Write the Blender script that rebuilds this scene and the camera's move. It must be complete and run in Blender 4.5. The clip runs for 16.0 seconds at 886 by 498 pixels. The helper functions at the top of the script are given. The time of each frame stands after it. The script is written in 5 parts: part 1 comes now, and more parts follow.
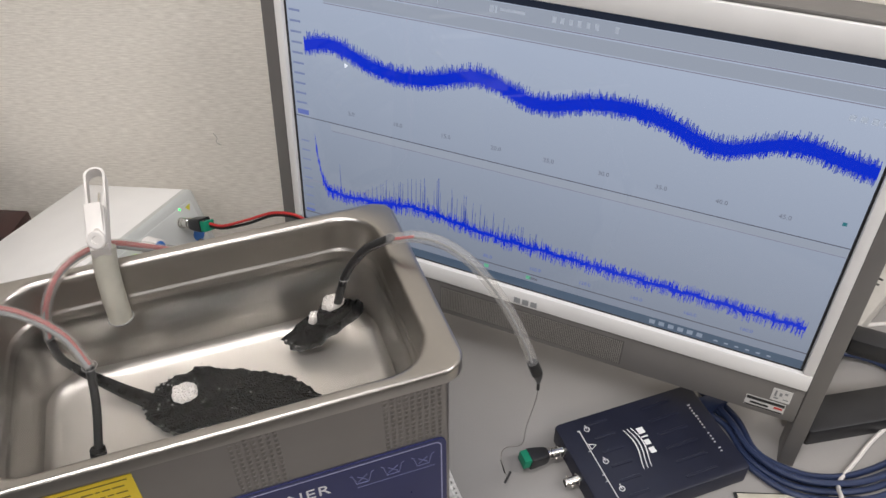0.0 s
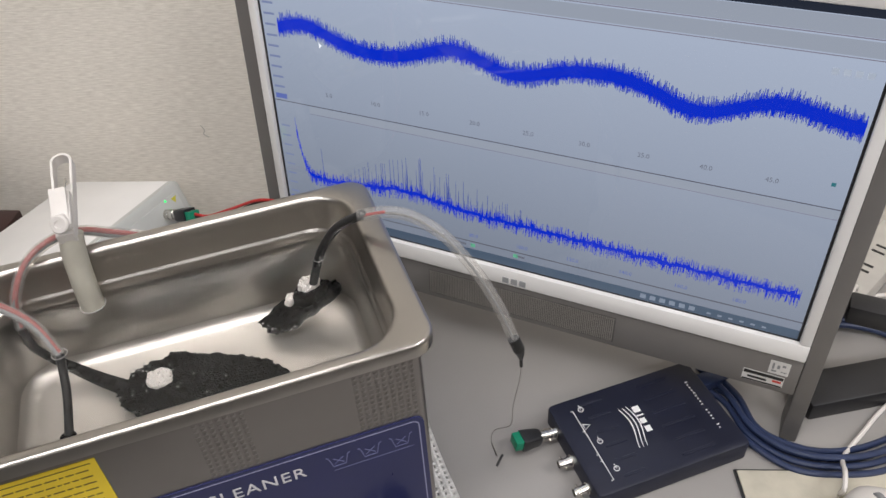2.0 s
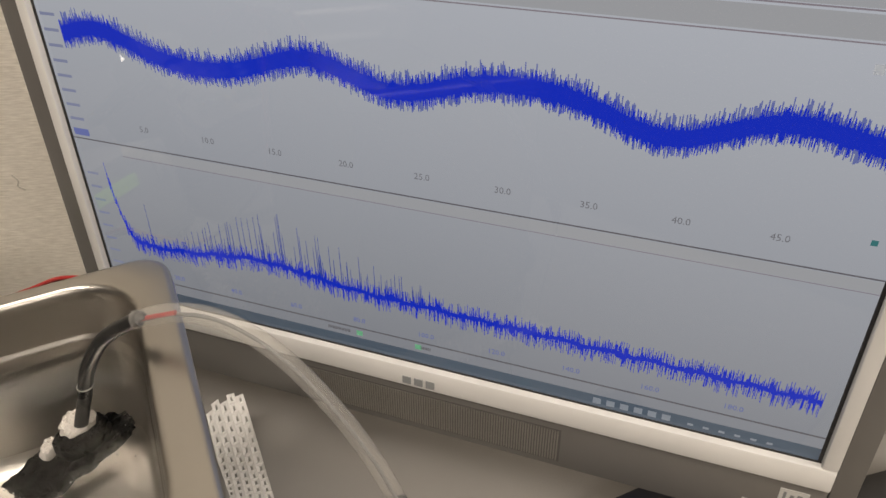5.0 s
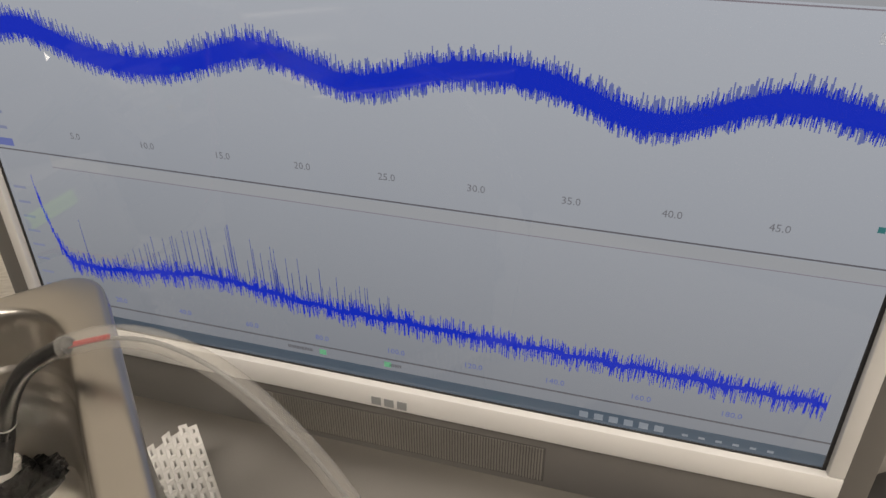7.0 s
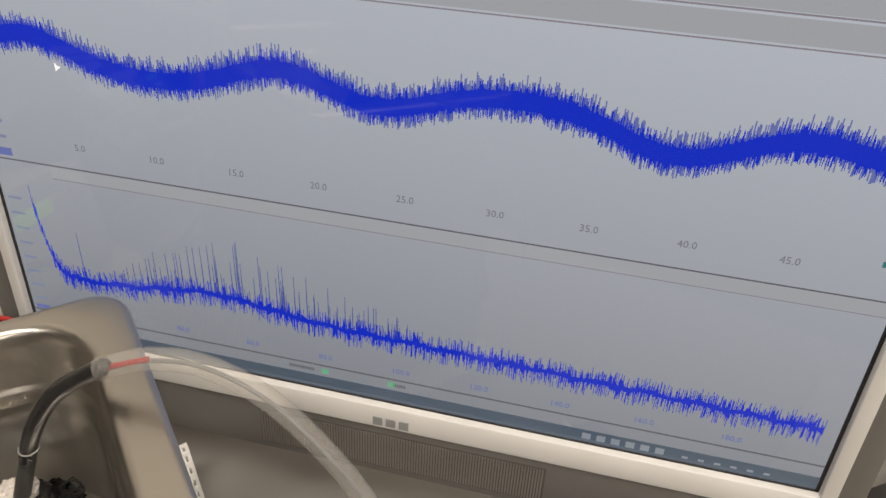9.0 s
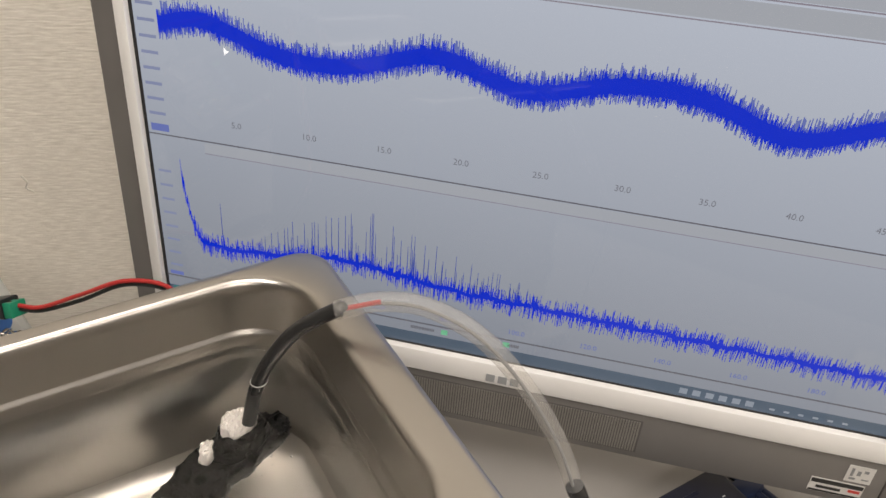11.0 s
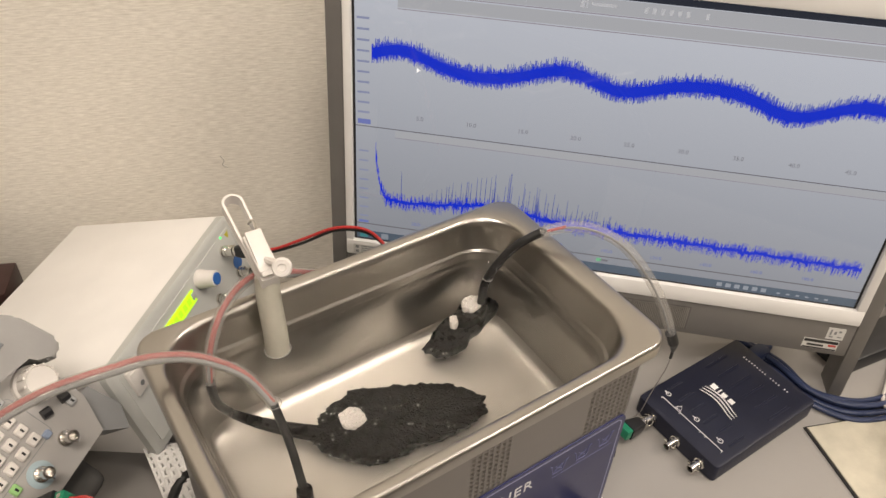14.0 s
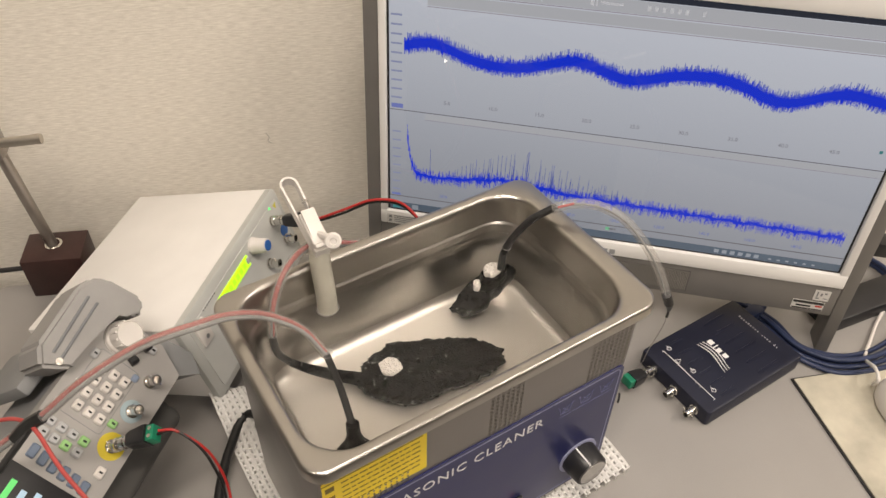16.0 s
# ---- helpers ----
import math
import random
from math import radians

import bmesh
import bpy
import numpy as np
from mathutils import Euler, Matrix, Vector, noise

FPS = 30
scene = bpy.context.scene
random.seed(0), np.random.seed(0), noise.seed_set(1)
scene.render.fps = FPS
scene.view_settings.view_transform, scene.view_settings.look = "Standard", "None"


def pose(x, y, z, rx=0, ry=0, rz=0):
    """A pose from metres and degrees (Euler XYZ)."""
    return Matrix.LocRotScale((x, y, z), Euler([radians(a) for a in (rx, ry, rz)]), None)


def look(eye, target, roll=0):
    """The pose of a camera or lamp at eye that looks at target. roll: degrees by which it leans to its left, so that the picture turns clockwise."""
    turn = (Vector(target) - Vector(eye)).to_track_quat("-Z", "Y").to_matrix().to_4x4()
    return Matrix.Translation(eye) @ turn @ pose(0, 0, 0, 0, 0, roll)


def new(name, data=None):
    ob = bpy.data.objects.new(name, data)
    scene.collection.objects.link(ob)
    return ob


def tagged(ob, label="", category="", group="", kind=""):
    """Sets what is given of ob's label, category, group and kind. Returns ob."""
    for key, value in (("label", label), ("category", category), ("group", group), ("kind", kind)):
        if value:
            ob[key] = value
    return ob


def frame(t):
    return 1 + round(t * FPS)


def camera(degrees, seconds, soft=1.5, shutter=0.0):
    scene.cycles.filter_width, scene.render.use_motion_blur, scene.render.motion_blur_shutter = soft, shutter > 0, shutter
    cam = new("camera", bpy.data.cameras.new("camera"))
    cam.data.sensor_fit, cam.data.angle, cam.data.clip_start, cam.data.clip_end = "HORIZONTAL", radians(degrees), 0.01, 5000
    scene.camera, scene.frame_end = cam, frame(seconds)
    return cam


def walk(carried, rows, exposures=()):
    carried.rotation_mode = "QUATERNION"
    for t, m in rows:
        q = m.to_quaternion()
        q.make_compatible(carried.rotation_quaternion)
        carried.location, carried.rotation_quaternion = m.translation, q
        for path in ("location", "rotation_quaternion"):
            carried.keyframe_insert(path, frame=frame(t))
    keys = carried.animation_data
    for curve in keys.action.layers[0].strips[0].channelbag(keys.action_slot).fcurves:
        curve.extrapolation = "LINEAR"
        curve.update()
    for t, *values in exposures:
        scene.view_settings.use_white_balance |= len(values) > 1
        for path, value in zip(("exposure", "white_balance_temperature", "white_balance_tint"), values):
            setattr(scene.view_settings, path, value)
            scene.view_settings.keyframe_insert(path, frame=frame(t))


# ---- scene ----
cam = camera(59.53, 16.0)
PATH = [
    (0, (-0.1026, -0.2745, 0.5077), (0.3856, 1.1569, -0.8011), -0.63),
    (0.5, (-0.0975, -0.2799, 0.4997), (0.3748, 1.1561, -0.8098), -1.76),
    (1, (-0.0871, -0.2860, 0.4921), (0.3650, 1.1565, -0.8174), -2.96),
    (1.5, (-0.0782, -0.2862, 0.4898), (0.3592, 1.1604, -0.8202), -3.41),
    (2, (-0.0739, -0.2856, 0.4856), (0.3613, 1.1650, -0.8207), -3.95),
    (2.5, (-0.0546, -0.2658, 0.4828), (0.3752, 1.1702, -0.8412), -5.06),
    (3, (-0.0264, -0.2344, 0.4565), (0.4527, 1.1913, -0.8618), -4.21),
    (3.5, (-0.0052, -0.2070, 0.4361), (0.5242, 1.2179, -0.8637), -2.97),
    (4, (0.0077, -0.1829, 0.4160), (0.5610, 1.2562, -0.8578), -2.52),
    (6.5, (0.0225, -0.1278, 0.3634), (0.6592, 1.3281, -0.8511), -3.12),
    (7, (0.0229, -0.1239, 0.3603), (0.7114, 1.3129, -0.8487), -2.38),
    (7.5, (0.0200, -0.1185, 0.3638), (0.7619, 1.2901, -0.8468), -1.71),
    (8, (0.0139, -0.1144, 0.3660), (0.7776, 1.2912, -0.8344), -0.54),
    (10.5, (-0.0667, -0.1040, 0.3681), (0.8093, 1.2613, -0.8017), 4.00),
    (11, (-0.0994, -0.1057, 0.3802), (0.7693, 1.2439, -0.8133), 3.83),
    (12, (-0.1920, -0.1154, 0.4142), (0.6862, 1.1996, -0.8104), 3.07),
    (12.5, (-0.2299, -0.1210, 0.4359), (0.6535, 1.1754, -0.8047), 3.42),
    (13, (-0.2584, -0.1321, 0.4585), (0.6290, 1.1416, -0.8025), 2.94),
    (13.5, (-0.2807, -0.1619, 0.4824), (0.6005, 1.0981, -0.7966), 2.14),
    (14, (-0.2982, -0.1885, 0.5044), (0.5871, 1.0565, -0.7864), 2.92),
    (14.5, (-0.3051, -0.2097, 0.5284), (0.5419, 1.0254, -0.7972), 2.55),
    (15, (-0.3124, -0.2211, 0.5427), (0.5212, 1.0054, -0.7993), 2.94),
    (15.5, (-0.3249, -0.2244, 0.5546), (0.5003, 0.9882, -0.8051), 2.72),
    (16, (-0.3310, -0.2325, 0.5680), (0.4642, 0.9820, -0.8077), 1.50),
]
EXPOSURES = [(0, -0.22, 5850, 12), (2.0, -0.24, 5850, 12), (3.0, -0.28, 6000, 12), (3.6, -0.30, 6800, 12), (4.2, -0.33, 6850, 12), (7.0, -0.40, 6750, 11), (8.2, -0.30, 6750, 11), (10.3, -0.15, 6750, 11.5), (11.0, -0.12, 6500, 12), (12.0, -0.05, 6750, 12.5), (13.0, -0.05, 6850, 13), (16.0, -0.10, 6800, 13)]
walk(cam, [(t, look(eye, target, roll)) for t, eye, target, roll in PATH], EXPOSURES)

# ---- light ----
DESK = -0.063
FLOOR, CEIL = DESK - 0.72, DESK + 1.95
world = bpy.data.worlds.new("world")
scene.world = world
world.use_nodes = True
world.node_tree.nodes["Background"].inputs[0].default_value = (0.9, 0.93, 1.0, 1)
world.node_tree.nodes["Background"].inputs[1].default_value = 0.05


def lamp(name, eye, target, sx, sy, power, colour):
    data = bpy.data.lights.new(name, "AREA")
    data.shape, data.size, data.size_y, data.energy, data.color = "RECTANGLE", sx, sy, power, colour
    ob = new(name, data)
    ob.matrix_world = look(eye, target)
    return ob


TUBES = [(-0.55, -0.36), (1.25, -0.95), (-0.55, -2.0), (1.25, -2.5)]
for lx, ly in TUBES:
    lamp("ceiling_lamp", (lx, ly, CEIL - 0.075), (lx, ly, 0), 1.15, 0.22, 25, (1.0, 0.915, 0.81))


# ---- materials ----
def mat(name, colour, rough=0.5, metal=0.0, vary=0.08, scale=40.0, bump=0.0, bscale=400.0, emit=0.0, trans=0.0, ior=1.45, spread=0.1, stretch=None, island=False):
    m = bpy.data.materials.new(name)
    m.use_nodes = True
    nt = m.node_tree
    b = nt.nodes["Principled BSDF"]
    b.inputs["Base Color"].default_value = (*colour, 1)
    b.inputs["Roughness"].default_value = rough
    b.inputs["Metallic"].default_value = metal
    b.inputs["IOR"].default_value = ior
    b.inputs["Transmission Weight"].default_value = trans
    co = nt.nodes.new("ShaderNodeTexCoord").outputs["Object"]
    if stretch:
        mp = nt.nodes.new("ShaderNodeMapping")
        mp.inputs["Scale"].default_value = stretch
        nt.links.new(co, mp.inputs[0])
        co = mp.outputs[0]
    if vary:
        n1 = nt.nodes.new("ShaderNodeTexNoise")
        n1.inputs["Scale"].default_value, n1.inputs["Detail"].default_value = scale, 6
        nt.links.new(co, n1.inputs["Vector"])
        r = nt.nodes.new("ShaderNodeMapRange")
        r.inputs[1].default_value, r.inputs[2].default_value = 0.3, 0.7
        r.inputs[3].default_value, r.inputs[4].default_value = 1 - vary, 1 + vary
        nt.links.new(n1.outputs["Fac"], r.inputs[0])
        mx = nt.nodes.new("ShaderNodeMix")
        mx.data_type, mx.blend_type = "RGBA", "MULTIPLY"
        mx.inputs[0].default_value = 1
        mx.inputs[6].default_value = (*colour, 1)
        nt.links.new(r.outputs[0], mx.inputs[7])
        nt.links.new(mx.outputs[2], b.inputs["Base Color"])
        r2 = nt.nodes.new("ShaderNodeMapRange")
        r2.inputs[1].default_value, r2.inputs[2].default_value = 0.3, 0.7
        r2.inputs[3].default_value, r2.inputs[4].default_value = rough * (1 - spread), min(1, rough * (1 + spread))
        nt.links.new(n1.outputs["Fac"], r2.inputs[0])
        nt.links.new(r2.outputs[0], b.inputs["Roughness"])
    if bump:
        n2 = nt.nodes.new("ShaderNodeTexNoise")
        n2.inputs["Scale"].default_value, n2.inputs["Detail"].default_value = bscale, 4
        nt.links.new(co, n2.inputs["Vector"])
        bp = nt.nodes.new("ShaderNodeBump")
        bp.inputs["Strength"].default_value, bp.inputs["Distance"].default_value = bump, 0.001
        nt.links.new(n2.outputs["Fac"], bp.inputs["Height"])
        nt.links.new(bp.outputs[0], b.inputs["Normal"])
    if emit:
        b.inputs["Emission Color"].default_value = (*colour, 1)
        b.inputs["Emission Strength"].default_value = emit
    return m


def wallpaper():
    m = mat("woven_wallpaper", (0.72, 0.68, 0.60), 0.75, vary=0)
    nt = m.node_tree
    b = nt.nodes["Principled BSDF"]
    co = nt.nodes.new("ShaderNodeTexCoord").outputs["Object"]
    mp = nt.nodes.new("ShaderNodeMapping")
    mp.inputs["Scale"].default_value = (85, 85, 700)
    nt.links.new(co, mp.inputs[0])
    n1 = nt.nodes.new("ShaderNodeTexNoise")
    n1.inputs["Scale"].default_value, n1.inputs["Detail"].default_value = 1.0, 3.0
    nt.links.new(mp.outputs[0], n1.inputs["Vector"])
    n2 = nt.nodes.new("ShaderNodeTexNoise")
    n2.inputs["Scale"].default_value, n2.inputs["Detail"].default_value = 3.0, 5
    nt.links.new(co, n2.inputs["Vector"])
    mx = nt.nodes.new("ShaderNodeMix")
    mx.data_type = "RGBA"
    mx.inputs[6].default_value, mx.inputs[7].default_value = (0.72, 0.675, 0.595, 1), (0.94, 0.895, 0.81, 1)
    ad = nt.nodes.new("ShaderNodeMath")
    ad.operation = "MULTIPLY_ADD"
    ad.inputs[1].default_value, ad.inputs[2].default_value = 2.2, -0.6
    ad.use_clamp = True
    nt.links.new(n1.outputs["Fac"], ad.inputs[0])
    nt.links.new(ad.outputs[0], mx.inputs[0])
    nt.links.new(mx.outputs[2], b.inputs["Base Color"])
    bp = nt.nodes.new("ShaderNodeBump")
    bp.inputs["Strength"].default_value, bp.inputs["Distance"].default_value = 0.75, 0.0010
    nt.links.new(n1.outputs["Fac"], bp.inputs["Height"])
    nt.links.new(bp.outputs[0], b.inputs["Normal"])
    return m


M_WALL = wallpaper()
M_PAINT = mat("dark_unseen_wall", (0.27, 0.258, 0.24), 0.8, vary=0.04, scale=2)
M_CEIL = mat("ceiling_board", (0.50, 0.48, 0.45), 0.85, vary=0.04, scale=2)
M_DESK = mat("desk_laminate", (0.305, 0.292, 0.28), 0.42, vary=0.05, scale=9, bump=0.15, bscale=900)
M_FLOOR = mat("floor_vinyl", (0.13, 0.125, 0.118), 0.5, vary=0.12, scale=4)
M_STEEL = mat("satin_steel", (0.44, 0.42, 0.392), 0.30, 1.0, vary=0.03, scale=25, spread=0.06)
# Rougher steel for the tank floor; the light on it is painted in as paler colour.
M_STEEL_LIT = mat("matte_steel_painted_lit", (0.60, 0.575, 0.535), 0.42, 1.0, vary=0.04, scale=30, spread=0.08, bump=0.1, bscale=1500)
M_BODY = mat("hairline_steel", (0.29, 0.275, 0.262), 0.31, 1.0, vary=0.04, scale=30, spread=0.08)
M_BLUE = mat("blue_panel_print", (0.018, 0.022, 0.088), 0.3, vary=0.05, scale=30)
M_YELLOW = mat("yellow_label_print", (0.80, 0.60, 0.03), 0.4, vary=0.04, scale=50)
M_INK = mat("black_ink", (0.02, 0.02, 0.02), 0.5, vary=0)
M_WINK = mat("white_ink", (0.8, 0.8, 0.8), 0.5, vary=0)
M_MONW = mat("white_bezel_plastic", (0.78, 0.77, 0.755), 0.35, vary=0.02, scale=30, bump=0.05)
M_MONG = mat("silver_grey_plastic", (0.175, 0.166, 0.158), 0.45, 0.2, vary=0.04, scale=50, bump=0.08, bscale=1500)
M_BLACKP = mat("black_plastic", (0.018, 0.018, 0.02), 0.4, vary=0.1, scale=60, bump=0.1)
M_PICO = mat("navy_plastic", (0.011, 0.013, 0.028), 0.42, vary=0.12, scale=50, bump=0.12, bscale=1200)
M_AMP = mat("ivory_powder_coat", (0.78, 0.765, 0.745), 0.5, vary=0.03, scale=25, bump=0.12, bscale=1500)
M_AMPF = mat("grey_front_panel", (0.47, 0.48, 0.46), 0.5, vary=0.04, scale=30)
M_GREY = mat("grey_rubber_plastic", (0.22, 0.225, 0.23), 0.55, vary=0.06, scale=40, bump=0.1)
M_CHROME = mat("nickel", (0.72, 0.70, 0.66), 0.2, 1.0, vary=0.04)


# ---- mesh helpers ----
def thing(name, label, category, group="", kind="", m=None):
    ob = new(name)
    if m is not None:
        ob.matrix_world = m
    return tagged(ob, label, category, group, kind)


def part(name, bm, material, parent=None, label="", smooth=True, m=None):
    me = bpy.data.meshes.new(name)
    bmesh.ops.recalc_face_normals(bm, faces=bm.faces[:])
    for f in bm.faces:
        f.smooth = smooth
    if smooth:
        for e in bm.edges:
            if len(e.link_faces) == 2 and e.calc_face_angle(0) > 0.6:
                e.smooth = False
    bm.to_mesh(me)
    bm.free()
    me.materials.append(material)
    ob = new(name, me)
    if parent is not None:
        ob.parent = parent
    if m is not None:
        ob.matrix_local = m
    if label:
        ob["label"] = label
    return ob


def box(x0, x1, y0, y1, z0, z1, bev=0.0, seg=2, bm=None, m=None):
    bm = bm or bmesh.new()
    r = bmesh.ops.create_cube(bm, size=1)
    t = Matrix.Translation(((x0 + x1) / 2, (y0 + y1) / 2, (z0 + z1) / 2)) @ Matrix.Diagonal((x1 - x0, y1 - y0, z1 - z0, 1))
    bmesh.ops.transform(bm, matrix=(m @ t) if m is not None else t, verts=r["verts"])
    if bev:
        es = list({e for v in r["verts"] for e in v.link_edges})
        bmesh.ops.bevel(bm, geom=es, offset=bev, segments=seg, affect="EDGES", profile=0.5)
    return bm


def rr(x0, x1, y0, y1, r, z, n=8):
    """A rounded rectangle, as points."""
    out = []
    for cx, cy, a0 in ((x1 - r, y1 - r, 0), (x0 + r, y1 - r, 90), (x0 + r, y0 + r, 180), (x1 - r, y0 + r, 270)):
        for i in range(n + 1):
            a = radians(a0 + 90 * i / n)
            out.append((cx + r * math.cos(a), cy + r * math.sin(a), z))
    return out


def loft(loops, cap0=False, cap1=False, bm=None, m=None):
    bm = bm or bmesh.new()
    rows = [[bm.verts.new(m @ Vector(p) if m is not None else p) for p in lp] for lp in loops]
    n = len(rows[0])
    for a, b in zip(rows, rows[1:]):
        for i in range(n):
            bm.faces.new((a[i], a[(i + 1) % n], b[(i + 1) % n], b[i]))
    if cap0:
        bm.faces.new(rows[0])
    if cap1:
        bm.faces.new(rows[-1])
    return bm


def lathe(profile, n=24, bm=None, m=None, cap=True):
    """Profile rows of (radius, height) turned about z."""
    loops = [[(r * math.cos(2 * math.pi * i / n), r * math.sin(2 * math.pi * i / n), z) for i in range(n)] for r, z in profile]
    return loft(loops, cap, cap, bm, m)


def spline(pts, step=10):
    """A smooth line through points."""
    P = [Vector(p) for p in pts]
    P = [2 * P[0] - P[1]] + P + [2 * P[-1] - P[-2]]
    out = []
    for a, b, c, d in zip(P, P[1:], P[2:], P[3:]):
        for i in range(step):
            t = i / step
            out.append(0.5 * (2 * b + (c - a) * t + (2 * a - 5 * b + 4 * c - d) * t * t + (3 * b - a - 3 * c + d) * t ** 3))
    return out + [P[-2]]


def sweep(pts, r, n=10, step=10, bm=None, ends=True):
    """A round cord of radius r (a number, or one per point of the smooth line) through points."""
    line = spline(pts, step) if step else [Vector(p) for p in pts]
    rad = r if isinstance(r, (list, tuple)) else [r] * len(line)
    loops, side = [], None
    for i, p in enumerate(line):
        d = (line[min(i + 1, len(line) - 1)] - line[max(i - 1, 0)]).normalized()
        if side is None:
            side = d.orthogonal().normalized()
        side = (side - d * side.dot(d)).normalized()
        up = d.cross(side)
        loops.append([p + rad[i] * (side * math.cos(2 * math.pi * k / n) + up * math.sin(2 * math.pi * k / n)) for k in range(n)])
    return loft(loops, ends, ends, bm)


def poly(pts, z0, z1, bm=None, m=None):
    """A flat outline with thickness."""
    return loft([[(x, y, z0) for x, y in pts], [(x, y, z1) for x, y in pts]], True, True, bm, m)


def writing(name, body, size, material, parent, m, extrude=0.0001, spacing=1.0, align="LEFT"):
    cu = bpy.data.curves.new(name, "FONT")
    cu.body, cu.size, cu.extrude, cu.space_character, cu.align_x, cu.resolution_u = body, size, extrude, spacing, align, 2
    tmp = bpy.data.objects.new(name, cu)
    scene.collection.objects.link(tmp)
    me = bpy.data.meshes.new_from_object(tmp.evaluated_get(bpy.context.evaluated_depsgraph_get()))
    bpy.data.objects.remove(tmp)
    me.materials.clear()
    me.materials.append(material)
    ob = new(name, me)
    ob.parent = parent
    ob.matrix_local = m
    return ob


# ---- the room ----
WALL_YAW = -22.0
wall_m = pose(-0.103, 0.4855, 0, 0, 0, WALL_YAW)

ob = part("wall_north", box(-2.2, 2.6, 0, 0.12, FLOOR, CEIL, m=None), M_WALL, smooth=False)
ob.matrix_world = wall_m
tagged(ob, "cream woven-texture wallpaper wall behind the desk", "wall", kind="structure")
part("scuff", sweep([(-0.002, -0.0003, 0.055), (0.001, -0.0003, 0.049), (-0.001, -0.0003, 0.044), (0.004, -0.0003, 0.040)], 0.0006, 6, 4), mat("grey_scuff", (0.52, 0.49, 0.43), 0.7), ob, "small grey scuff on the wallpaper")
# Unseen walls close the room, coloured dark to dim the steel's reflections.
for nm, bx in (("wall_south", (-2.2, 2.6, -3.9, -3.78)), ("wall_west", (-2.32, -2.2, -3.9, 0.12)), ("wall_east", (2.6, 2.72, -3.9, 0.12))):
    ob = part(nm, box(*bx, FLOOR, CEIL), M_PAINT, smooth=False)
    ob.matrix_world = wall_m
    tagged(ob, "unseen dark room wall, added to dim reflections in the steel", "wall", kind="structure")
ob = part("floor", box(-2.32, 2.72, -3.9, 0.12, FLOOR - 0.1, FLOOR), M_FLOOR, smooth=False)
ob.matrix_world = wall_m
tagged(ob, "grey vinyl room floor", "floor", kind="structure")
ob = part("ceiling", box(-2.32, 2.72, -3.9, 0.12, CEIL, CEIL + 0.1), M_CEIL, smooth=False)
ob.matrix_world = wall_m
tagged(ob, "plain white ceiling", "ceiling", kind="structure")

desk = thing("desk", "pale grey laminate desk with steel legs", "desk", m=wall_m)
part("desktop", box(-0.75, 1.05, -0.66, -0.080, DESK - 0.028, DESK, 0.003), M_DESK, desk)
for lx in (-0.70, 0.98):
    for ly in (-0.61, -0.14):
        part("leg", box(lx, lx + 0.04, ly, ly + 0.04, FLOOR, DESK - 0.028, 0.003), M_GREY, desk)

# ---- ultrasonic cleaner ----
CX0, CX1, CY0, CY1 = -0.2685, 0.0045, -0.0055, 0.1605
IX0, IX1, IY0, IY1 = -0.2590, -0.0120, 0.0030, 0.1520
RIM, TANK, WATER = 0.170, 0.055, 0.1360
BASE = DESK + 0.010
cleaner = thing("ultrasonic_cleaner", "stainless steel bench ultrasonic cleaner with open water-filled tank", "ultrasonic cleaner")


def inset(d, r, z):
    return rr(CX0 + d, CX1 - d, CY0 + d, CY1 - d, max(r - d, 0.004), z)


def tk(d, z, r=0.03):
    return rr(IX0 + d, IX1 - d, IY0 + d, IY1 - d, max(r - d * 0.3, 0.012), z)


tank = [inset(0.008, 0.015, RIM - 0.012), inset(0.002, 0.015, RIM - 0.012), inset(0.0, 0.015, RIM - 0.010), inset(0.0, 0.015, RIM - 0.0025), inset(0.0005, 0.015, RIM - 0.0010), inset(0.0015, 0.015, RIM - 0.0002), inset(0.0030, 0.015, RIM)]
tank += [tk(-0.003, RIM - 0.0002), tk(-0.0015, RIM - 0.0006), tk(-0.0003, RIM - 0.0015), tk(0.0006, RIM - 0.0032), tk(0.0013, RIM - 0.007), tk(0.0030, 0.1462), tk(0.0034, 0.1454), tk(0.0043, 0.1442), tk(0.0049, 0.1430), tk(0.0061, 0.12), tk(0.0072, TANK + 0.014), tk(0.0082, TANK + 0.008), tk(0.0100, TANK + 0.004), tk(0.0132, TANK + 0.0012), tk(0.018, TANK)]
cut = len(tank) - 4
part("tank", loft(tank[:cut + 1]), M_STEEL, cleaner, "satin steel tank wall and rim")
part("tank_floor", loft(tank[cut:], False, True), M_STEEL_LIT, cleaner, "matte steel tank floor, painted paler for the light on it")
BX0, BX1, BY0, BY1 = -0.2605, -0.0035, 0.0030, 0.1525
part("housing", loft([rr(BX0 + 0.02, BX1 - 0.02, BY0 + 0.02, BY1 - 0.02, 0.006, BASE + 0.008), rr(BX0, BX1, BY0, BY1, 0.006, BASE + 0.008), rr(BX0, BX1, BY0, BY1, 0.006, RIM - 0.0121)], True, False), M_BODY, cleaner)
for fx in (BX0 + 0.03, BX1 - 0.03):
    for fy in (BY0 + 0.03, BY1 - 0.03):
        part("foot", lathe([(0.012, BASE), (0.013, BASE + 0.009)], 16, m=Matrix.Translation((fx, fy, 0))), M_BLACKP, cleaner, "black rubber foot")
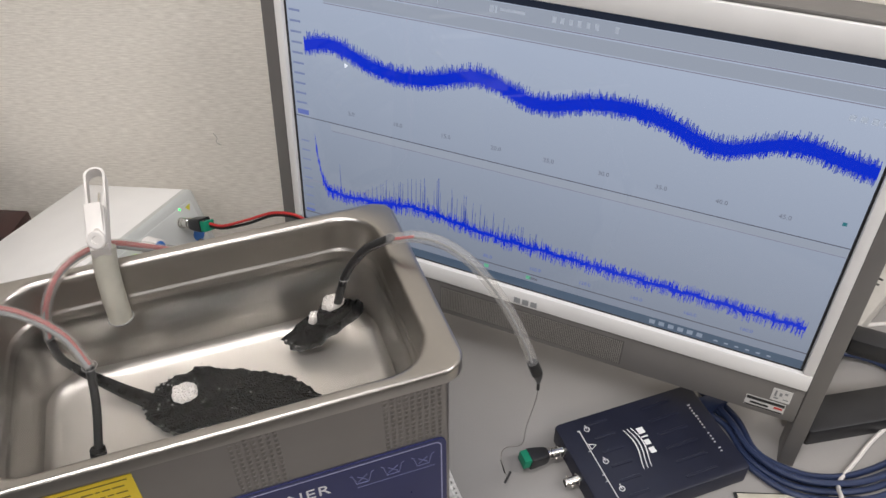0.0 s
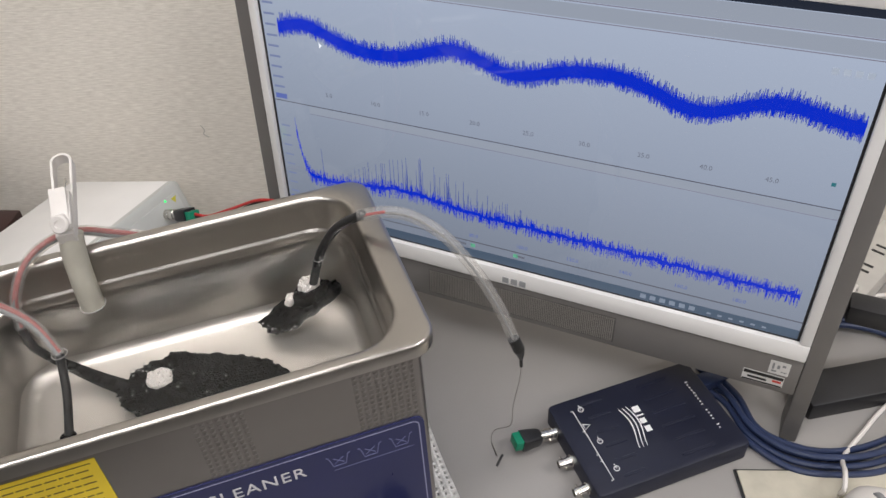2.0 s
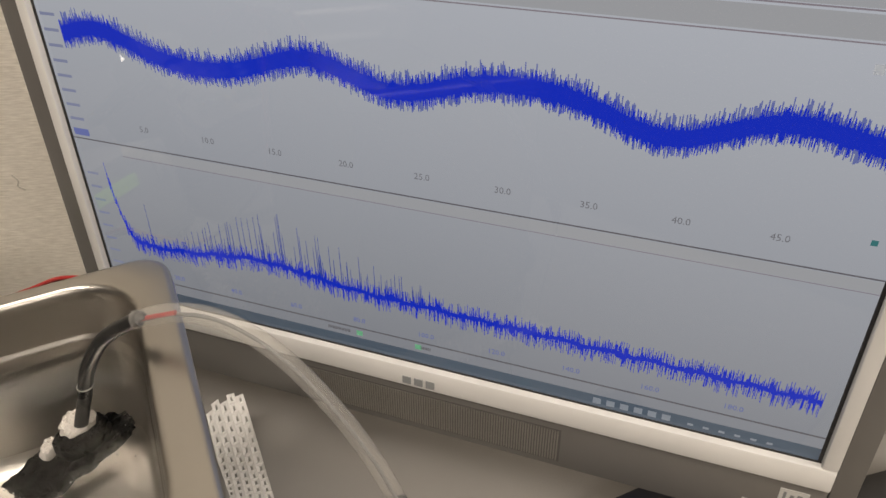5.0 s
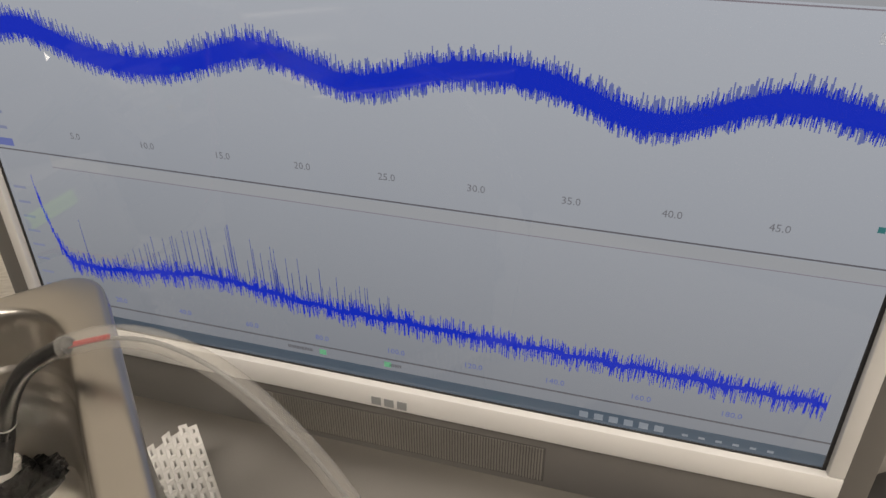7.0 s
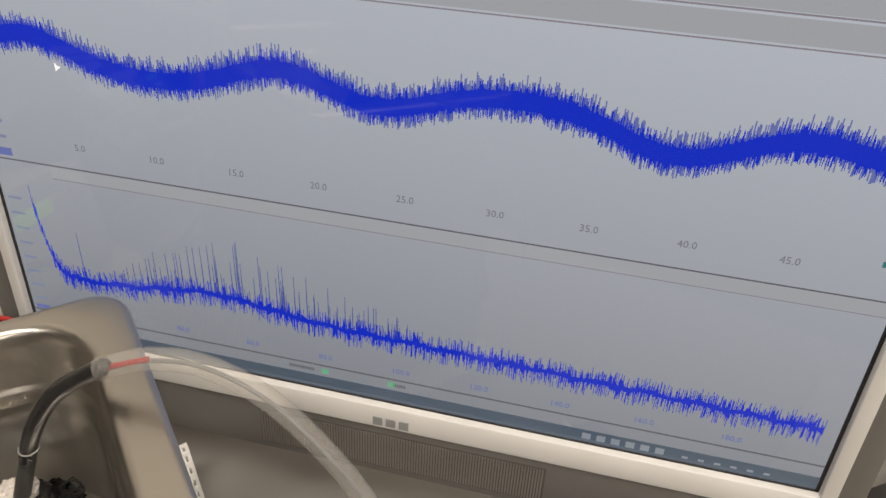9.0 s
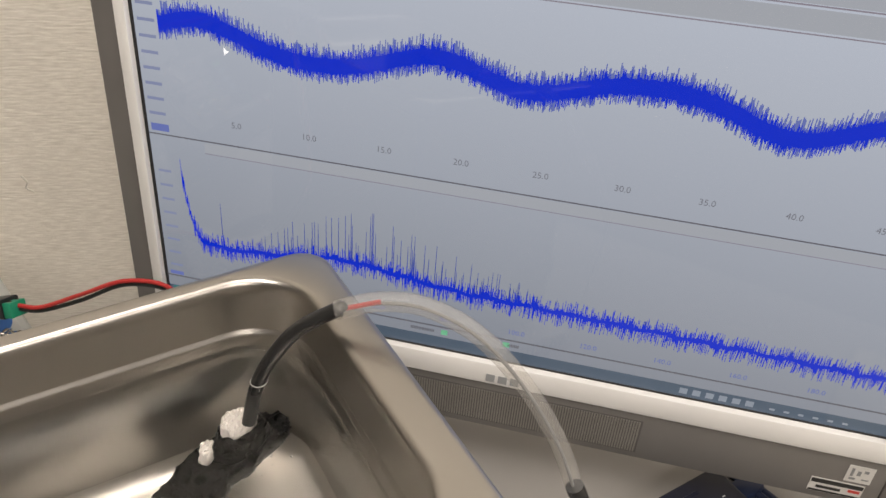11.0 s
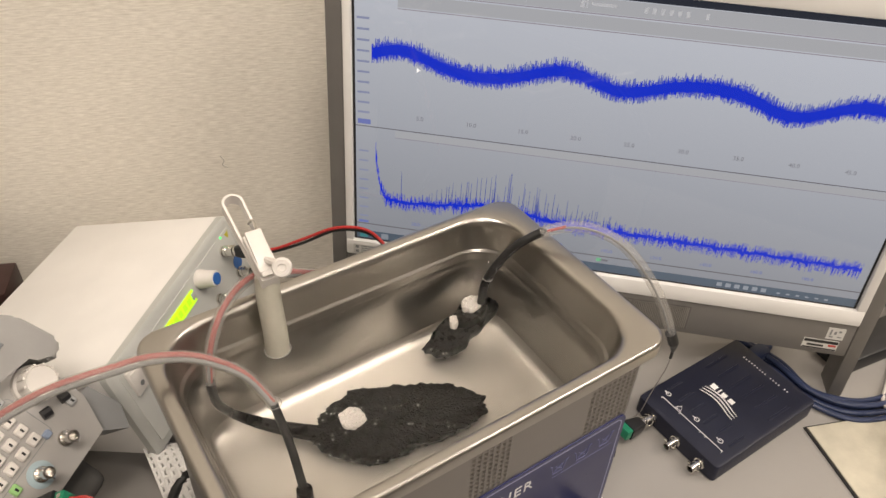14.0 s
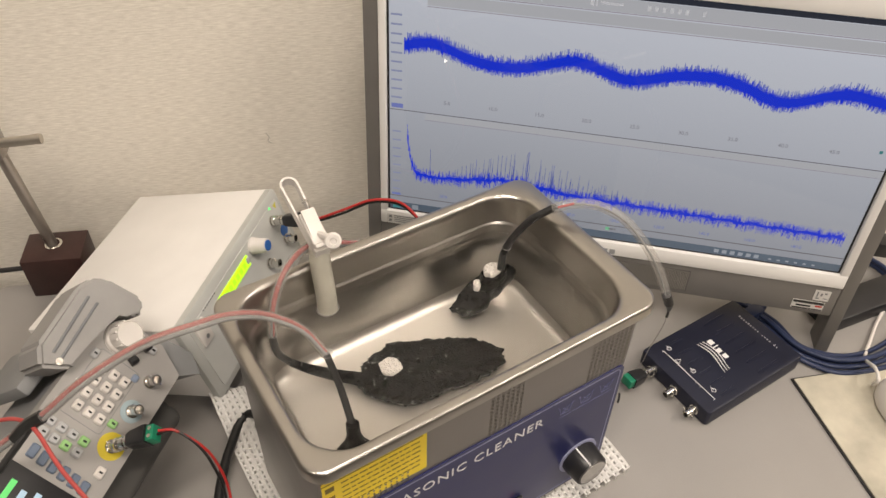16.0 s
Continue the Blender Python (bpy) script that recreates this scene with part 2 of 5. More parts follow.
# bands of pressed dimples on the front sheet
bm = bmesh.new()
for x0, x1 in ((-0.240, -0.198), (-0.136, -0.108), (-0.047, -0.008)):
    nx = round((x1 - x0) / 0.0042)
    for i in range(nx):
        for j in range(13):
            cx, cz = x0 + (i + 0.5) * 0.0042, 0.102 + j * 0.0042
            if cx < -0.180 and cz > 0.112:
                continue
            top = bm.verts.new((cx, BY0 - 0.0009, cz))
            ring = [bm.verts.new((cx + dx, BY0 + 0.0001, cz + dz)) for dx, dz in ((-0.0017, -0.0017), (0.0017, -0.0017), (0.0017, 0.0017), (-0.0017, 0.0017))]
            for k in range(4):
                bm.faces.new((ring[k], ring[(k + 1) % 4], top))
ob = part("dimple_pattern", bm, M_BODY, cleaner, "rows of pressed steel dimples", smooth=False)
ob["kind"] = "stuff"
# blue control panel, yellow warning label
front = pose(0, BY0, 0, 90, 0, 0)  # local x right, y up, z outward


def plate(name, x0, x1, z0, z1, r, t0, t1, material, parent, label=""):
    return part(name, loft([rr(x0, x1, z0, z1, r, t0, 4), rr(x0, x1, z0, z1, r, t1, 4)], True, True), material, parent, label, smooth=False, m=front)


panel = plate("control_panel", -0.252, -0.012, -0.047, 0.0965, 0.006, 0.0, 0.0010, M_BLUE, cleaner, "dark blue printed control panel")
panel.matrix_local = front @ Matrix.Translation((0.0045, 0.0018, 0))
M_LINE = mat("pale_blue_ink", (0.30, 0.31, 0.46), 0.5, vary=0)
M_FAINT = mat("faint_blue_ink", (0.13, 0.14, 0.27), 0.5, vary=0)


def ring_plate(name, x0, x1, y0, y1, r, w, t0, t1, material, parent, m=None):
    a, b = rr(x0, x1, y0, y1, r, t0, 4), rr(x0 + w, x1 - w, y0 + w, y1 - w, max(r - w, 0.0005), t0, 4)
    c, d = [(x, y, t1) for x, y, z in b], [(x, y, t1) for x, y, z in a]
    return part(name, loft([a, b, c, d, a]), material, parent, smooth=False, m=m)


ring_plate("border_line", -0.249, -0.015, -0.044, 0.0935, 0.005, 0.0008, 0.0010, 0.00115, M_LINE, panel)
writing("lettering", "ULTRASONIC CLEANER", 0.0136, mat("soft_white_ink", (0.62, 0.62, 0.64), 0.5, vary=0), panel, pose(-0.247, 0.0735, 0.0011), spacing=1.12)
bm = bmesh.new()
for k, ix in enumerate((-0.068, -0.048, -0.028)):
    for a, b in (((-0.006, 0.005), (-0.004, -0.004)), ((-0.004, -0.004), (0.004, -0.004)), ((0.004, -0.004), (0.006, 0.005)), ((-0.006, 0.005), (-0.0075, 0.006)), ((0.006, 0.005), (0.0075, 0.006)), ((-0.003, 0.0035), (0.003, -0.002)), ((-0.003, -0.002), (0.003, 0.0035))):
        sweep([(ix + a[0], 0.078 + a[1], 0.00105), (ix + b[0], 0.078 + b[1], 0.00105)], 0.0004, 4, 0, bm)
part("tank_symbols", bm, M_FAINT, panel, "three printed tank symbols")
part("rule_line", box(-0.072, -0.020, 0.0695, 0.0701, 0.001, 0.00115), M_FAINT, panel, smooth=False)
label = plate("warning_label", -0.256, -0.182, 0.112, 0.155, 0.001, 0.0, 0.0004, M_YELLOW, cleaner, "yellow printed warning label")
label.matrix_local = front @ Matrix.Translation((-0.0036, -0.0073, 0))
bm = bmesh.new()
rnd = random.Random(5)
box(-0.256, -0.185, 0.1515, 0.1522, 0.0004, 0.0006, bm=bm)
for row in range(6):
    z = 0.1470 - row * 0.0054
    x = -0.243
    while x < -0.19:
        w = rnd.uniform(0.002, 0.0065)
        box(x, min(x + w, -0.187), z - 0.0005, z + 0.0004, 0.0004, 0.0006, bm=bm)
        x += w + 0.0012
    if row % 2 == 0:
        box(-0.254, -0.248, z - 0.004, z + 0.001, 0.0004, 0.0006, bm=bm)
part("printed_text", bm, mat("faded_black_ink", (0.16, 0.12, 0.03), 0.5), label, smooth=False)["kind"] = "stuff"
# timer knob with dial
KX, KZ = -0.0365, -0.006
dial = part("timer_dial", lathe([(0.0195, 0.0), (0.0195, 0.0011)], 32), M_LINE, cleaner, "printed pale dial scale round the knob", m=front @ Matrix.Translation((KX, KZ, 0.0008)))
knob = part("timer_knob", lathe([(0.0165, 0.002), (0.0168, 0.004), (0.0155, 0.019), (0.0145, 0.0205)], 40), M_BLACKP, cleaner, "black ribbed timer knob", m=front @ Matrix.Translation((KX, KZ, 0)))
part("cap", lathe([(0.0128, 0.0203), (0.0128, 0.0211), (0.012, 0.0216)], 32), mat("knob_cap", (0.55, 0.54, 0.52), 0.25, 0.8), knob, "silver knob cap")
part("pointer", box(-0.0006, 0.0006, 0.0135, 0.0170, 0.002, 0.0205, m=pose(0, 0, 0, 0, 0, 18)), M_WINK, knob, "white pointer line", smooth=False)
led = part("heater_switch", box(-0.105, -0.094, -0.027, -0.017, 0.001, 0.004, 0.001), M_BLACKP, cleaner, "small rocker switch with red lamp", m=front)
part("lamp_lens", lathe([(0.003, 0.004), (0.0025, 0.0065), (0.001, 0.007)], 12, m=Matrix.Translation((-0.0995, -0.022, 0))), mat("red_lens", (0.6, 0.02, 0.02), 0.2), led, "red lamp lens")

# water in the tank
M_WATER = mat("clear_water", (0.84, 0.835, 0.82), 0.0, vary=0, trans=1.0, ior=1.33)
bm = bmesh.new()
loft([tk(0.0057, WATER + 0.0022), tk(0.0064, WATER + 0.0009), tk(0.0078, WATER + 0.0002), tk(0.0105, WATER)], False, True, bm)
water = part("tank_water", bm, M_WATER, None)
if water.data.polygons[-1].normal.z < 0:
    water.data.flip_normals()
water.visible_shadow = False
tagged(water, "still clear water filling the steel tank", "water", kind="structure")

# ---- monitor ----
mon_m = Matrix.Translation((0.1336, 0.1659, 0.1688)) @ pose(0, 0, 0, 0, 0, -43.46) @ pose(0, 0, 0, -5 + 90) @ Matrix.Diagonal((1.0188, 1.040, 1, 1))
monitor = thing("computer_monitor", "silver and white desktop display showing two blue signal plots", "monitor", m=mon_m)
SX0, SX1, SY0, SY1 = -0.2265, 0.2175, -0.125, 0.1165


def slab(name, x0, x1, y0, y1, z0, z1, material, parent, label="", bev=0.0, smooth=True):
    return part(name, box(x0, x1, y0, y1, z0, z1, bev), material, parent, label, smooth)


def lit(name, colour, strength):
    m = mat(name, colour, 0.05, vary=0, emit=strength)
    m.node_tree.nodes["Principled BSDF"].inputs["Specular IOR Level"].default_value = 0.5
    return m


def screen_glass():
    """The lit panel: viewing-angle fall-off painted into its glow, paler upward and rightward."""
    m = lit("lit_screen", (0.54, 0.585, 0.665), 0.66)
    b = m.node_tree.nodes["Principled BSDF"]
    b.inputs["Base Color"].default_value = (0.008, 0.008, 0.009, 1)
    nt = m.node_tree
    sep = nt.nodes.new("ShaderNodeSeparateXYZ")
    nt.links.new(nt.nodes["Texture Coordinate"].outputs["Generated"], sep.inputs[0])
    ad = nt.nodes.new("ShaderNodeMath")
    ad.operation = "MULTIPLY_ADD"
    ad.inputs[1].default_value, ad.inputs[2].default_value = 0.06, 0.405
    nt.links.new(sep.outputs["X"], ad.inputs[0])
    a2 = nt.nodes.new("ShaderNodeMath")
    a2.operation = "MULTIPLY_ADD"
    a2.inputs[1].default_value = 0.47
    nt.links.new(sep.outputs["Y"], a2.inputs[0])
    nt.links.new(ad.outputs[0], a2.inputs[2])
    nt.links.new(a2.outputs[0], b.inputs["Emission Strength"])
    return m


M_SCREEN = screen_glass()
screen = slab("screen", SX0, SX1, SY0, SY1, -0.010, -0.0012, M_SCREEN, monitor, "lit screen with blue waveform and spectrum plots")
FX0, FX1 = -0.2335, 0.2255
slab("bezel_top", FX0, FX1, SY1, 0.1345, -0.012, 0.0035, M_MONW, monitor, "glossy white bezel", 0.0015)
slab("bezel_bottom", FX0, FX1, -0.1405, SY0, -0.012, 0.0035, M_MONW, monitor, "glossy white bezel", 0.0015)
slab("bezel_side", FX0, SX0, SY0, SY1, -0.012, 0.0033, M_MONW, monitor, "glossy white bezel", 0.0012)
slab("bezel_side", SX1, FX1, SY0, SY1, -0.012, 0.0033, M_MONW, monitor, "glossy white bezel", 0.0012)
slab("back_cover", -0.236, 0.230, -0.176, 0.134, -0.047, -0.0125, M_MONG, monitor, "grey plastic rear housing", 0.003)
# grey side frames run down past the panel as legs
for x0, x1 in ((-0.2475, -0.2337), (0.2257, 0.2385)):
    slab("side_frame", x0, x1, -0.2235, 0.1375, -0.026, 0.0015, M_MONG, monitor, "silver-grey side frame ending in a leg", 0.0015)
slab("top_frame", -0.2335, 0.2255, 0.1347, 0.1375, -0.026, 0.0015, M_MONG, monitor, "", 0.001)
speaker = slab("speaker_panel", FX0, FX1, -0.1765, -0.1407, -0.012, 0.0012, M_MONG, monitor, "silver-grey lower panel with ribbed speaker grille", 0.001)
bm = bmesh.new()
for k in range(104):
    x = -0.083 + k * 0.0016
    box(x, x + 0.0009, -0.171, -0.1475, 0.0012, 0.0020, bm=bm)
part("grille_slot", box(-0.084, 0.084, -0.172, -0.1465, 0.0011, 0.00135), mat("grille_dark", (0.10, 0.095, 0.09), 0.6), speaker, "dark grille backing", smooth=False)
part("speaker_grille", bm, mat("grille_rib_grey", (0.25, 0.235, 0.215), 0.45, 0.2), speaker, "fine vertical grille ribs", smooth=False)
bm = bmesh.new()
for k in range(3):
    box(-0.0140 + k * 0.0075, -0.0085 + k * 0.0075, -0.1378, -0.1325, 0.0035, 0.0040, bm=bm)
part("maker_badge", bm, mat("badge_grey", (0.35, 0.36, 0.37), 0.35, 0.3, vary=0), monitor, "three small grey badge blocks", smooth=False)
M_STICK = mat("white_sticker", (0.60, 0.59, 0.57), 0.45, vary=0.03)
st = slab("approval_sticker", 0.186, 0.216, -0.1715, -0.1610, 0.0012, 0.0016, M_STICK, monitor, "white sticker with black and red print", smooth=False)
for r in ((0.1865, 0.2155, -0.1645, -0.1615), (0.190, 0.204, -0.1685, -0.1665), (0.1865, 0.2155, -0.1712, -0.1700)):
    part("printed_bar", box(*r, 0.0016, 0.0018), M_INK, st, smooth=False)
part("red_print", box(0.208, 0.2145, -0.1675, -0.1655, 0.0016, 0.0018), mat("red_ink", (0.5, 0.05, 0.04), 0.5, vary=0), st, smooth=False)
st = slab("energy_sticker", 0.203, 0.2175, -0.1590, -0.1465, 0.0012, 0.0016, M_STICK, monitor, "small square sticker with grey mark", smooth=False)
for r in ((0.205, 0.2085, -0.157, -0.1555), (0.205, 0.2065, -0.1545, -0.1485), (0.2085, 0.2105, -0.1535, -0.1500), (0.212, 0.216, -0.1565, -0.1555), (0.212, 0.2145, -0.151, -0.149)):
    part("printed_mark", box(*r, 0.0016, 0.0018), M_GREY, st, smooth=False)
st = slab("inventory_label", -0.2265, -0.188, -0.1385, -0.1285, 0.0035, 0.0038, M_STICK, monitor, "white printed label strip", smooth=False)
for r in [(-0.2245, -0.2215, -0.1375, -0.1345), (-0.2245, -0.2215, -0.1328, -0.1298)] + [(-0.219, -0.196 + 0.003 * (k % 2), -0.1372 + k * 0.0022, -0.1362 + k * 0.0022) for k in range(4)]:
    part("printed_bar", box(*r, 0.0038, 0.0039), M_GREY, st, smooth=False)
part("power_mark", box(0.1965, 0.1972, 0.1235, 0.1275, 0.0035, 0.0037), M_GREY, monitor, "", smooth=False)
# rear stand bar
part("stand_bar", box(0.0, 0.17, -0.018, 0.018, DESK + 0.001, DESK + 0.021, 0.003, m=Matrix.Translation((0.322, 0.019, 0)) @ pose(0, 0, 0, 0, 0, -8)), M_BLACKP, monitor, "black rear foot bar", m=mon_m.inverted())

# what the screen shows
M_TRACE = lit("screen_blue", (0.001, 0.024, 0.58), 1.0)
M_TRACE2 = lit("screen_pale_blue", (0.22, 0.28, 0.72), 0.6)
M_DARKP = lit("screen_dark", (0.035, 0.045, 0.07), 0.5)
M_MIDP = lit("screen_grey_line", (0.20, 0.20, 0.23), 0.6)
M_AXIS = lit("screen_axis_grey", (0.30, 0.31, 0.35), 0.6)
M_SCALE = lit("screen_scale_blue", (0.36, 0.41, 0.64), 0.6)
M_WARM = lit("screen_warm_strip", (0.55, 0.58, 0.63), 0.66)
M_ROSE = lit("screen_rose_line", (0.40, 0.36, 0.42), 0.6)
M_CYAN = lit("screen_cyan", (0.06, 0.30, 0.32), 0.6)
for m_ in (M_TRACE, M_TRACE2, M_AXIS, M_SCALE, M_DARKP, M_MIDP, M_WARM, M_ROSE, M_CYAN):
    m_.node_tree.nodes["Principled BSDF"].inputs["Base Color"].default_value = (0.008, 0.008, 0.009, 1)
Z0 = -0.0012


def mark(name, rects, material, z=0.00012):
    groups = [[r] for r in rects] if len(rects) <= 8 else [rects]
    for some in groups:
        bm = bmesh.new()
        for x0, x1, y0, y1 in some:
            bm.faces.new([bm.verts.new((x, y, Z0 + z)) for x, y in ((x0, y0), (x1, y0), (x1, y1), (x0, y1))])
        ob = part(name, bm, material, screen, smooth=False)
        if len(some) > 1:
            ob["kind"] = "stuff"


mark("inner_border", [(SX0, SX0 + 0.0022, SY0, SY1), (SX1 - 0.002, SX1, SY0, SY1), (SX0, SX1, SY0, SY0 + 0.0016)], M_BLACKP, 0.0003)
mark("title_bar", [(SX0 + 0.002, SX1 - 0.002, 0.1105, SY1)], M_DARKP)
mark("task_bar", [(SX0 + 0.002, SX1 - 0.002, SY0 + 0.0015, -0.1155)], lit("screen_taskbar", (0.07, 0.10, 0.145), 0.45))
mark("tool_strip", [(SX0 + 0.002, SX1 - 0.002, 0.0995, 0.1100), (SX0 + 0.036, SX1 - 0.002, 0.0880, 0.0975), (SX0 + 0.036, SX1 - 0.002, -0.0195, -0.0135)], M_WARM)
mark("frame_line", [(SX0 + 0.002, SX1 - 0.002, 0.0985, 0.0992), (SX0 + 0.036, SX1 - 0.002, 0.0866, 0.0872), (SX0 + 0.036, SX1 - 0.002, -0.0202, -0.0198)], M_ROSE, 0.0002)
mark("divider_line", [(SX0 + 0.002, SX1 - 0.002, -0.0129, -0.0121), (SX0 + 0.002, SX1 - 0.002, -0.1085, -0.1075)], M_MIDP, 0.0002)
mark("status_icon", [(-0.045 + k * 0.038, -0.041 + k * 0.038, -0.1135, -0.1100) for k in range(2)], lit("screen_green", (0.12, 0.36, 0.22), 0.6), 0.0002)
mark("status_text", [(-0.064 + k * 0.001 + (0.045 if k > 14 else 0), -0.0633 + k * 0.001 + (0.045 if k > 14 else 0), -0.1128, -0.1108) for k in range(22)], M_MIDP, 0.0002)
mark("status_dot", [(0.2050, 0.2078, 0.0035, 0.0062)], M_CYAN, 0.0002)
mark("start_icon", [(SX0 + 0.005, SX0 + 0.0125, SY0 + 0.002, -0.1160)], M_CYAN, 0.0002)
mark("task_icon", [(0.099 + k * 0.0075, 0.1035 + k * 0.0075, SY0 + 0.0035, SY0 + 0.0075) for k in range(6)] + [(0.150 + k * 0.008, 0.153 + k * 0.008, SY0 + 0.004, SY0 + 0.0055) for k in range(6)] + [(-0.2015, -0.195, SY0 + 0.0025, -0.117)], lit("screen_icon", (0.20, 0.24, 0.30), 0.5), 0.0002)
mark("tool_icon", [(-0.18, -0.176, 0.1030, 0.1075), (-0.17, -0.166, 0.1030, 0.1075), (-0.095, -0.0945, 0.1015, 0.109), (-0.055, -0.052, 0.1025, 0.1075), (-0.051, -0.0495, 0.1025, 0.1075), (-0.047, -0.029, 0.1045, 0.1065), (-0.0095, -0.0065, 0.1028, 0.107)] + [(-0.0035 + k * 0.006, -0.001 + k * 0.006, 0.1028, 0.107) for k in range(5)] + [(0.034, 0.0365, 0.1028, 0.107)], lit("screen_soft_grey", (0.34, 0.37, 0.42), 0.6), 0.0002)
mark("scale_text", [(SX0 + 0.004, SX0 + 0.014, 0.0765 - k * 0.0086, 0.0782 - k * 0.0086) for k in range(10)] + [(SX0 + 0.005, SX0 + 0.013, -0.036 - k * 0.0092, -0.0346 - k * 0.0092) for k in range(8)], M_SCALE, 0.0002)
mark("scale_badge", [(SX0 + 0.004, SX0 + 0.015, -0.0105, -0.0062), (SX0 + 0.004, SX0 + 0.013, -0.107, -0.1045)], M_TRACE2, 0.0002)
for k in range(1, 10):
    writing("axis_number", "%d.0" % (5 * k), 0.0050, M_AXIS, screen, pose(-0.17 + (k - 1) * 0.0425, -0.0018, Z0 + 0.0002), 0.00003, align="CENTER")
for k in range(1, 10):
    writing("axis_number", "%d.0" % (20 * k), 0.0046, M_TRACE2, screen, pose(-0.170 + (k - 1) * 0.0425, -0.1035, Z0 + 0.0002), 0.00003, align="CENTER")
mark("window_mark", [(0.186 + 0.0065 * k, 0.190 + 0.0065 * k, 0.0755, 0.0795) for k in range(4)], lit("screen_mark_grey", (0.34, 0.38, 0.44), 0.6), 0.0002)


def trace(name, xs, lo, hi, material, z):
    """A band of vertical strokes between two jagged edges."""
    v, f = [], []
    w = (xs[1] - xs[0]) * 0.5
    for x, a, b in zip(xs, lo, hi):
        n = len(v)
        v += [(x - w, a, Z0 + z), (x + w, a, Z0 + z), (x + w, b, Z0 + z), (x - w, b, Z0 + z)]
        f.append((n, n + 1, n + 2, n + 3))
    me = bpy.data.meshes.new(name)
    me.from_pydata(v, [], f)
    me.materials.append(material)
    ob = new(name, me)
    ob.parent = screen
    return ob


rng = np.random.default_rng(3)
xs = np.linspace(-0.2105, 0.2135, 1500)
ph = (xs + 0.2105) / 0.424
mid = 0.0475 + 0.0058 * np.sin(2 * np.pi * (ph * 3.6 + 0.02)) + 0.0022 * np.sin(2 * np.pi * (ph * 1.7 + 0.35)) + 0.0012 * np.sin(2 * np.pi * ph * 6.1)
jag = lambda s: s * rng.random(xs.size) ** 1.6
trace("wave_core", xs, mid - 0.0037 - jag(0.0054), mid + 0.0037 + jag(0.0054), M_TRACE, 0.0003)
trace("wave_fringe", xs[::2], (mid - 0.0046 - jag(0.0056))[::2], (mid + 0.0052 + jag(0.0064))[::2], M_TRACE2, 0.0002)
xs2 = np.linspace(-0.207, 0.2085, 1400)
base = -0.0815 - 0.004 * (xs2 > 0.0) * (xs2 / 0.2) + 0.0075 * np.exp(-((xs2 + 0.105) / 0.045) ** 2) + 0.046 * np.exp(-(xs2 + 0.207) / 0.0038) + 0.0006 * np.sin(xs2 * 260)
up = 0.0003 + 0.0078 * rng.random(xs2.size) ** 1.6
down = 0.0003 + 0.0090 * rng.random(xs2.size) ** 1.6
trace("spectrum_core", xs2, base - 0.0007 - down, base + 0.0007 + up, M_TRACE, 0.0003)
px = np.array(sorted(list(rng.uniform(-0.165, 0.0, 55)) + list(-0.165 + 0.0042 * np.arange(42)) + list(rng.uniform(0.0, 0.2, 26)) + [-0.184]))
ht = np.array([0.006 + 0.030 * rng.random() * math.exp(-((x + 0.085) / 0.075) ** 2) for x in px])
ht[np.abs(px + 0.184) < 1e-6] = 0.03
b0 = np.interp(px, xs2, base)
v, f = [], []
for x, y, h in zip(px, b0, ht):
    n = len(v)
    v += [(x - 0.0003, y, Z0 + 0.00025), (x + 0.0003, y, Z0 + 0.00025), (x + 0.00012, y + h, Z0 + 0.00025), (x - 0.00012, y + h, Z0 + 0.00025)]
    f.append((n, n + 1, n + 2, n + 3))
me = bpy.data.meshes.new("spectrum_spike")
me.from_pydata(v, [], f)
me.materials.append(lit("screen_navy", (0.03, 0.05, 0.26), 0.7))
ob = new("spectrum_spike", me)
ob.parent = screen
ob["kind"] = "stuff"
bm = bmesh.new()
bm.faces.new([bm.verts.new((-0.174 + x, 0.043 + y, Z0 + 0.0004)) for x, y in ((0, 0), (0.0012, -0.0015), (0.0030, -0.0022), (0.0, -0.0045))])
part("mouse_pointer", bm, lit("screen_white", (0.8, 0.82, 0.85), 0.8), screen, smooth=False)
# ---- oscilloscope ----
def bars(rows, z0, z1, bm=None):
    """Small raised bars that stand for print: rows of x0, x1, y0, y1."""
    bm = bm or bmesh.new()
    for x0, x1, y0, y1 in rows:
        box(x0, x1, y0, y1, z0, z1, bm=bm)
    return bm


def bnc(name, parent, m, label="nickel coaxial socket"):
    """A coaxial socket along local z."""
    p = part(name, lathe([(0.0062, 0), (0.0062, 0.002), (0.0050, 0.0022), (0.0050, 0.006), (0.0044, 0.0062), (0.0044, 0.0135), (0.0047, 0.0137), (0.0047, 0.0150), (0.0036, 0.0150), (0.0034, 0.006)], 20), M_CHROME, parent, label, m=m @ Matrix.Scale(0.84, 4))
    bm = lathe([(0.0011, -0.003), (0.0011, 0.003)], 8, m=Matrix.Translation((0, 0.0042, 0.010)) @ pose(0, 0, 0, -90))
    lathe([(0.0011, -0.003), (0.0011, 0.003)], 8, bm=bm, m=Matrix.Translation((0, -0.0042, 0.010)) @ pose(0, 0, 0, 90))
    part("bayonet_pin", bm, M_CHROME, p)
    return p


M_GREEN = mat("green_terminal_plastic", (0.01, 0.22, 0.12), 0.45, vary=0.05)
M_RED = mat("red_wire_insulation", (0.42, 0.03, 0.028), 0.4, vary=0.05)
M_BLKW = mat("black_wire_insulation", (0.015, 0.015, 0.015), 0.4, vary=0.05)


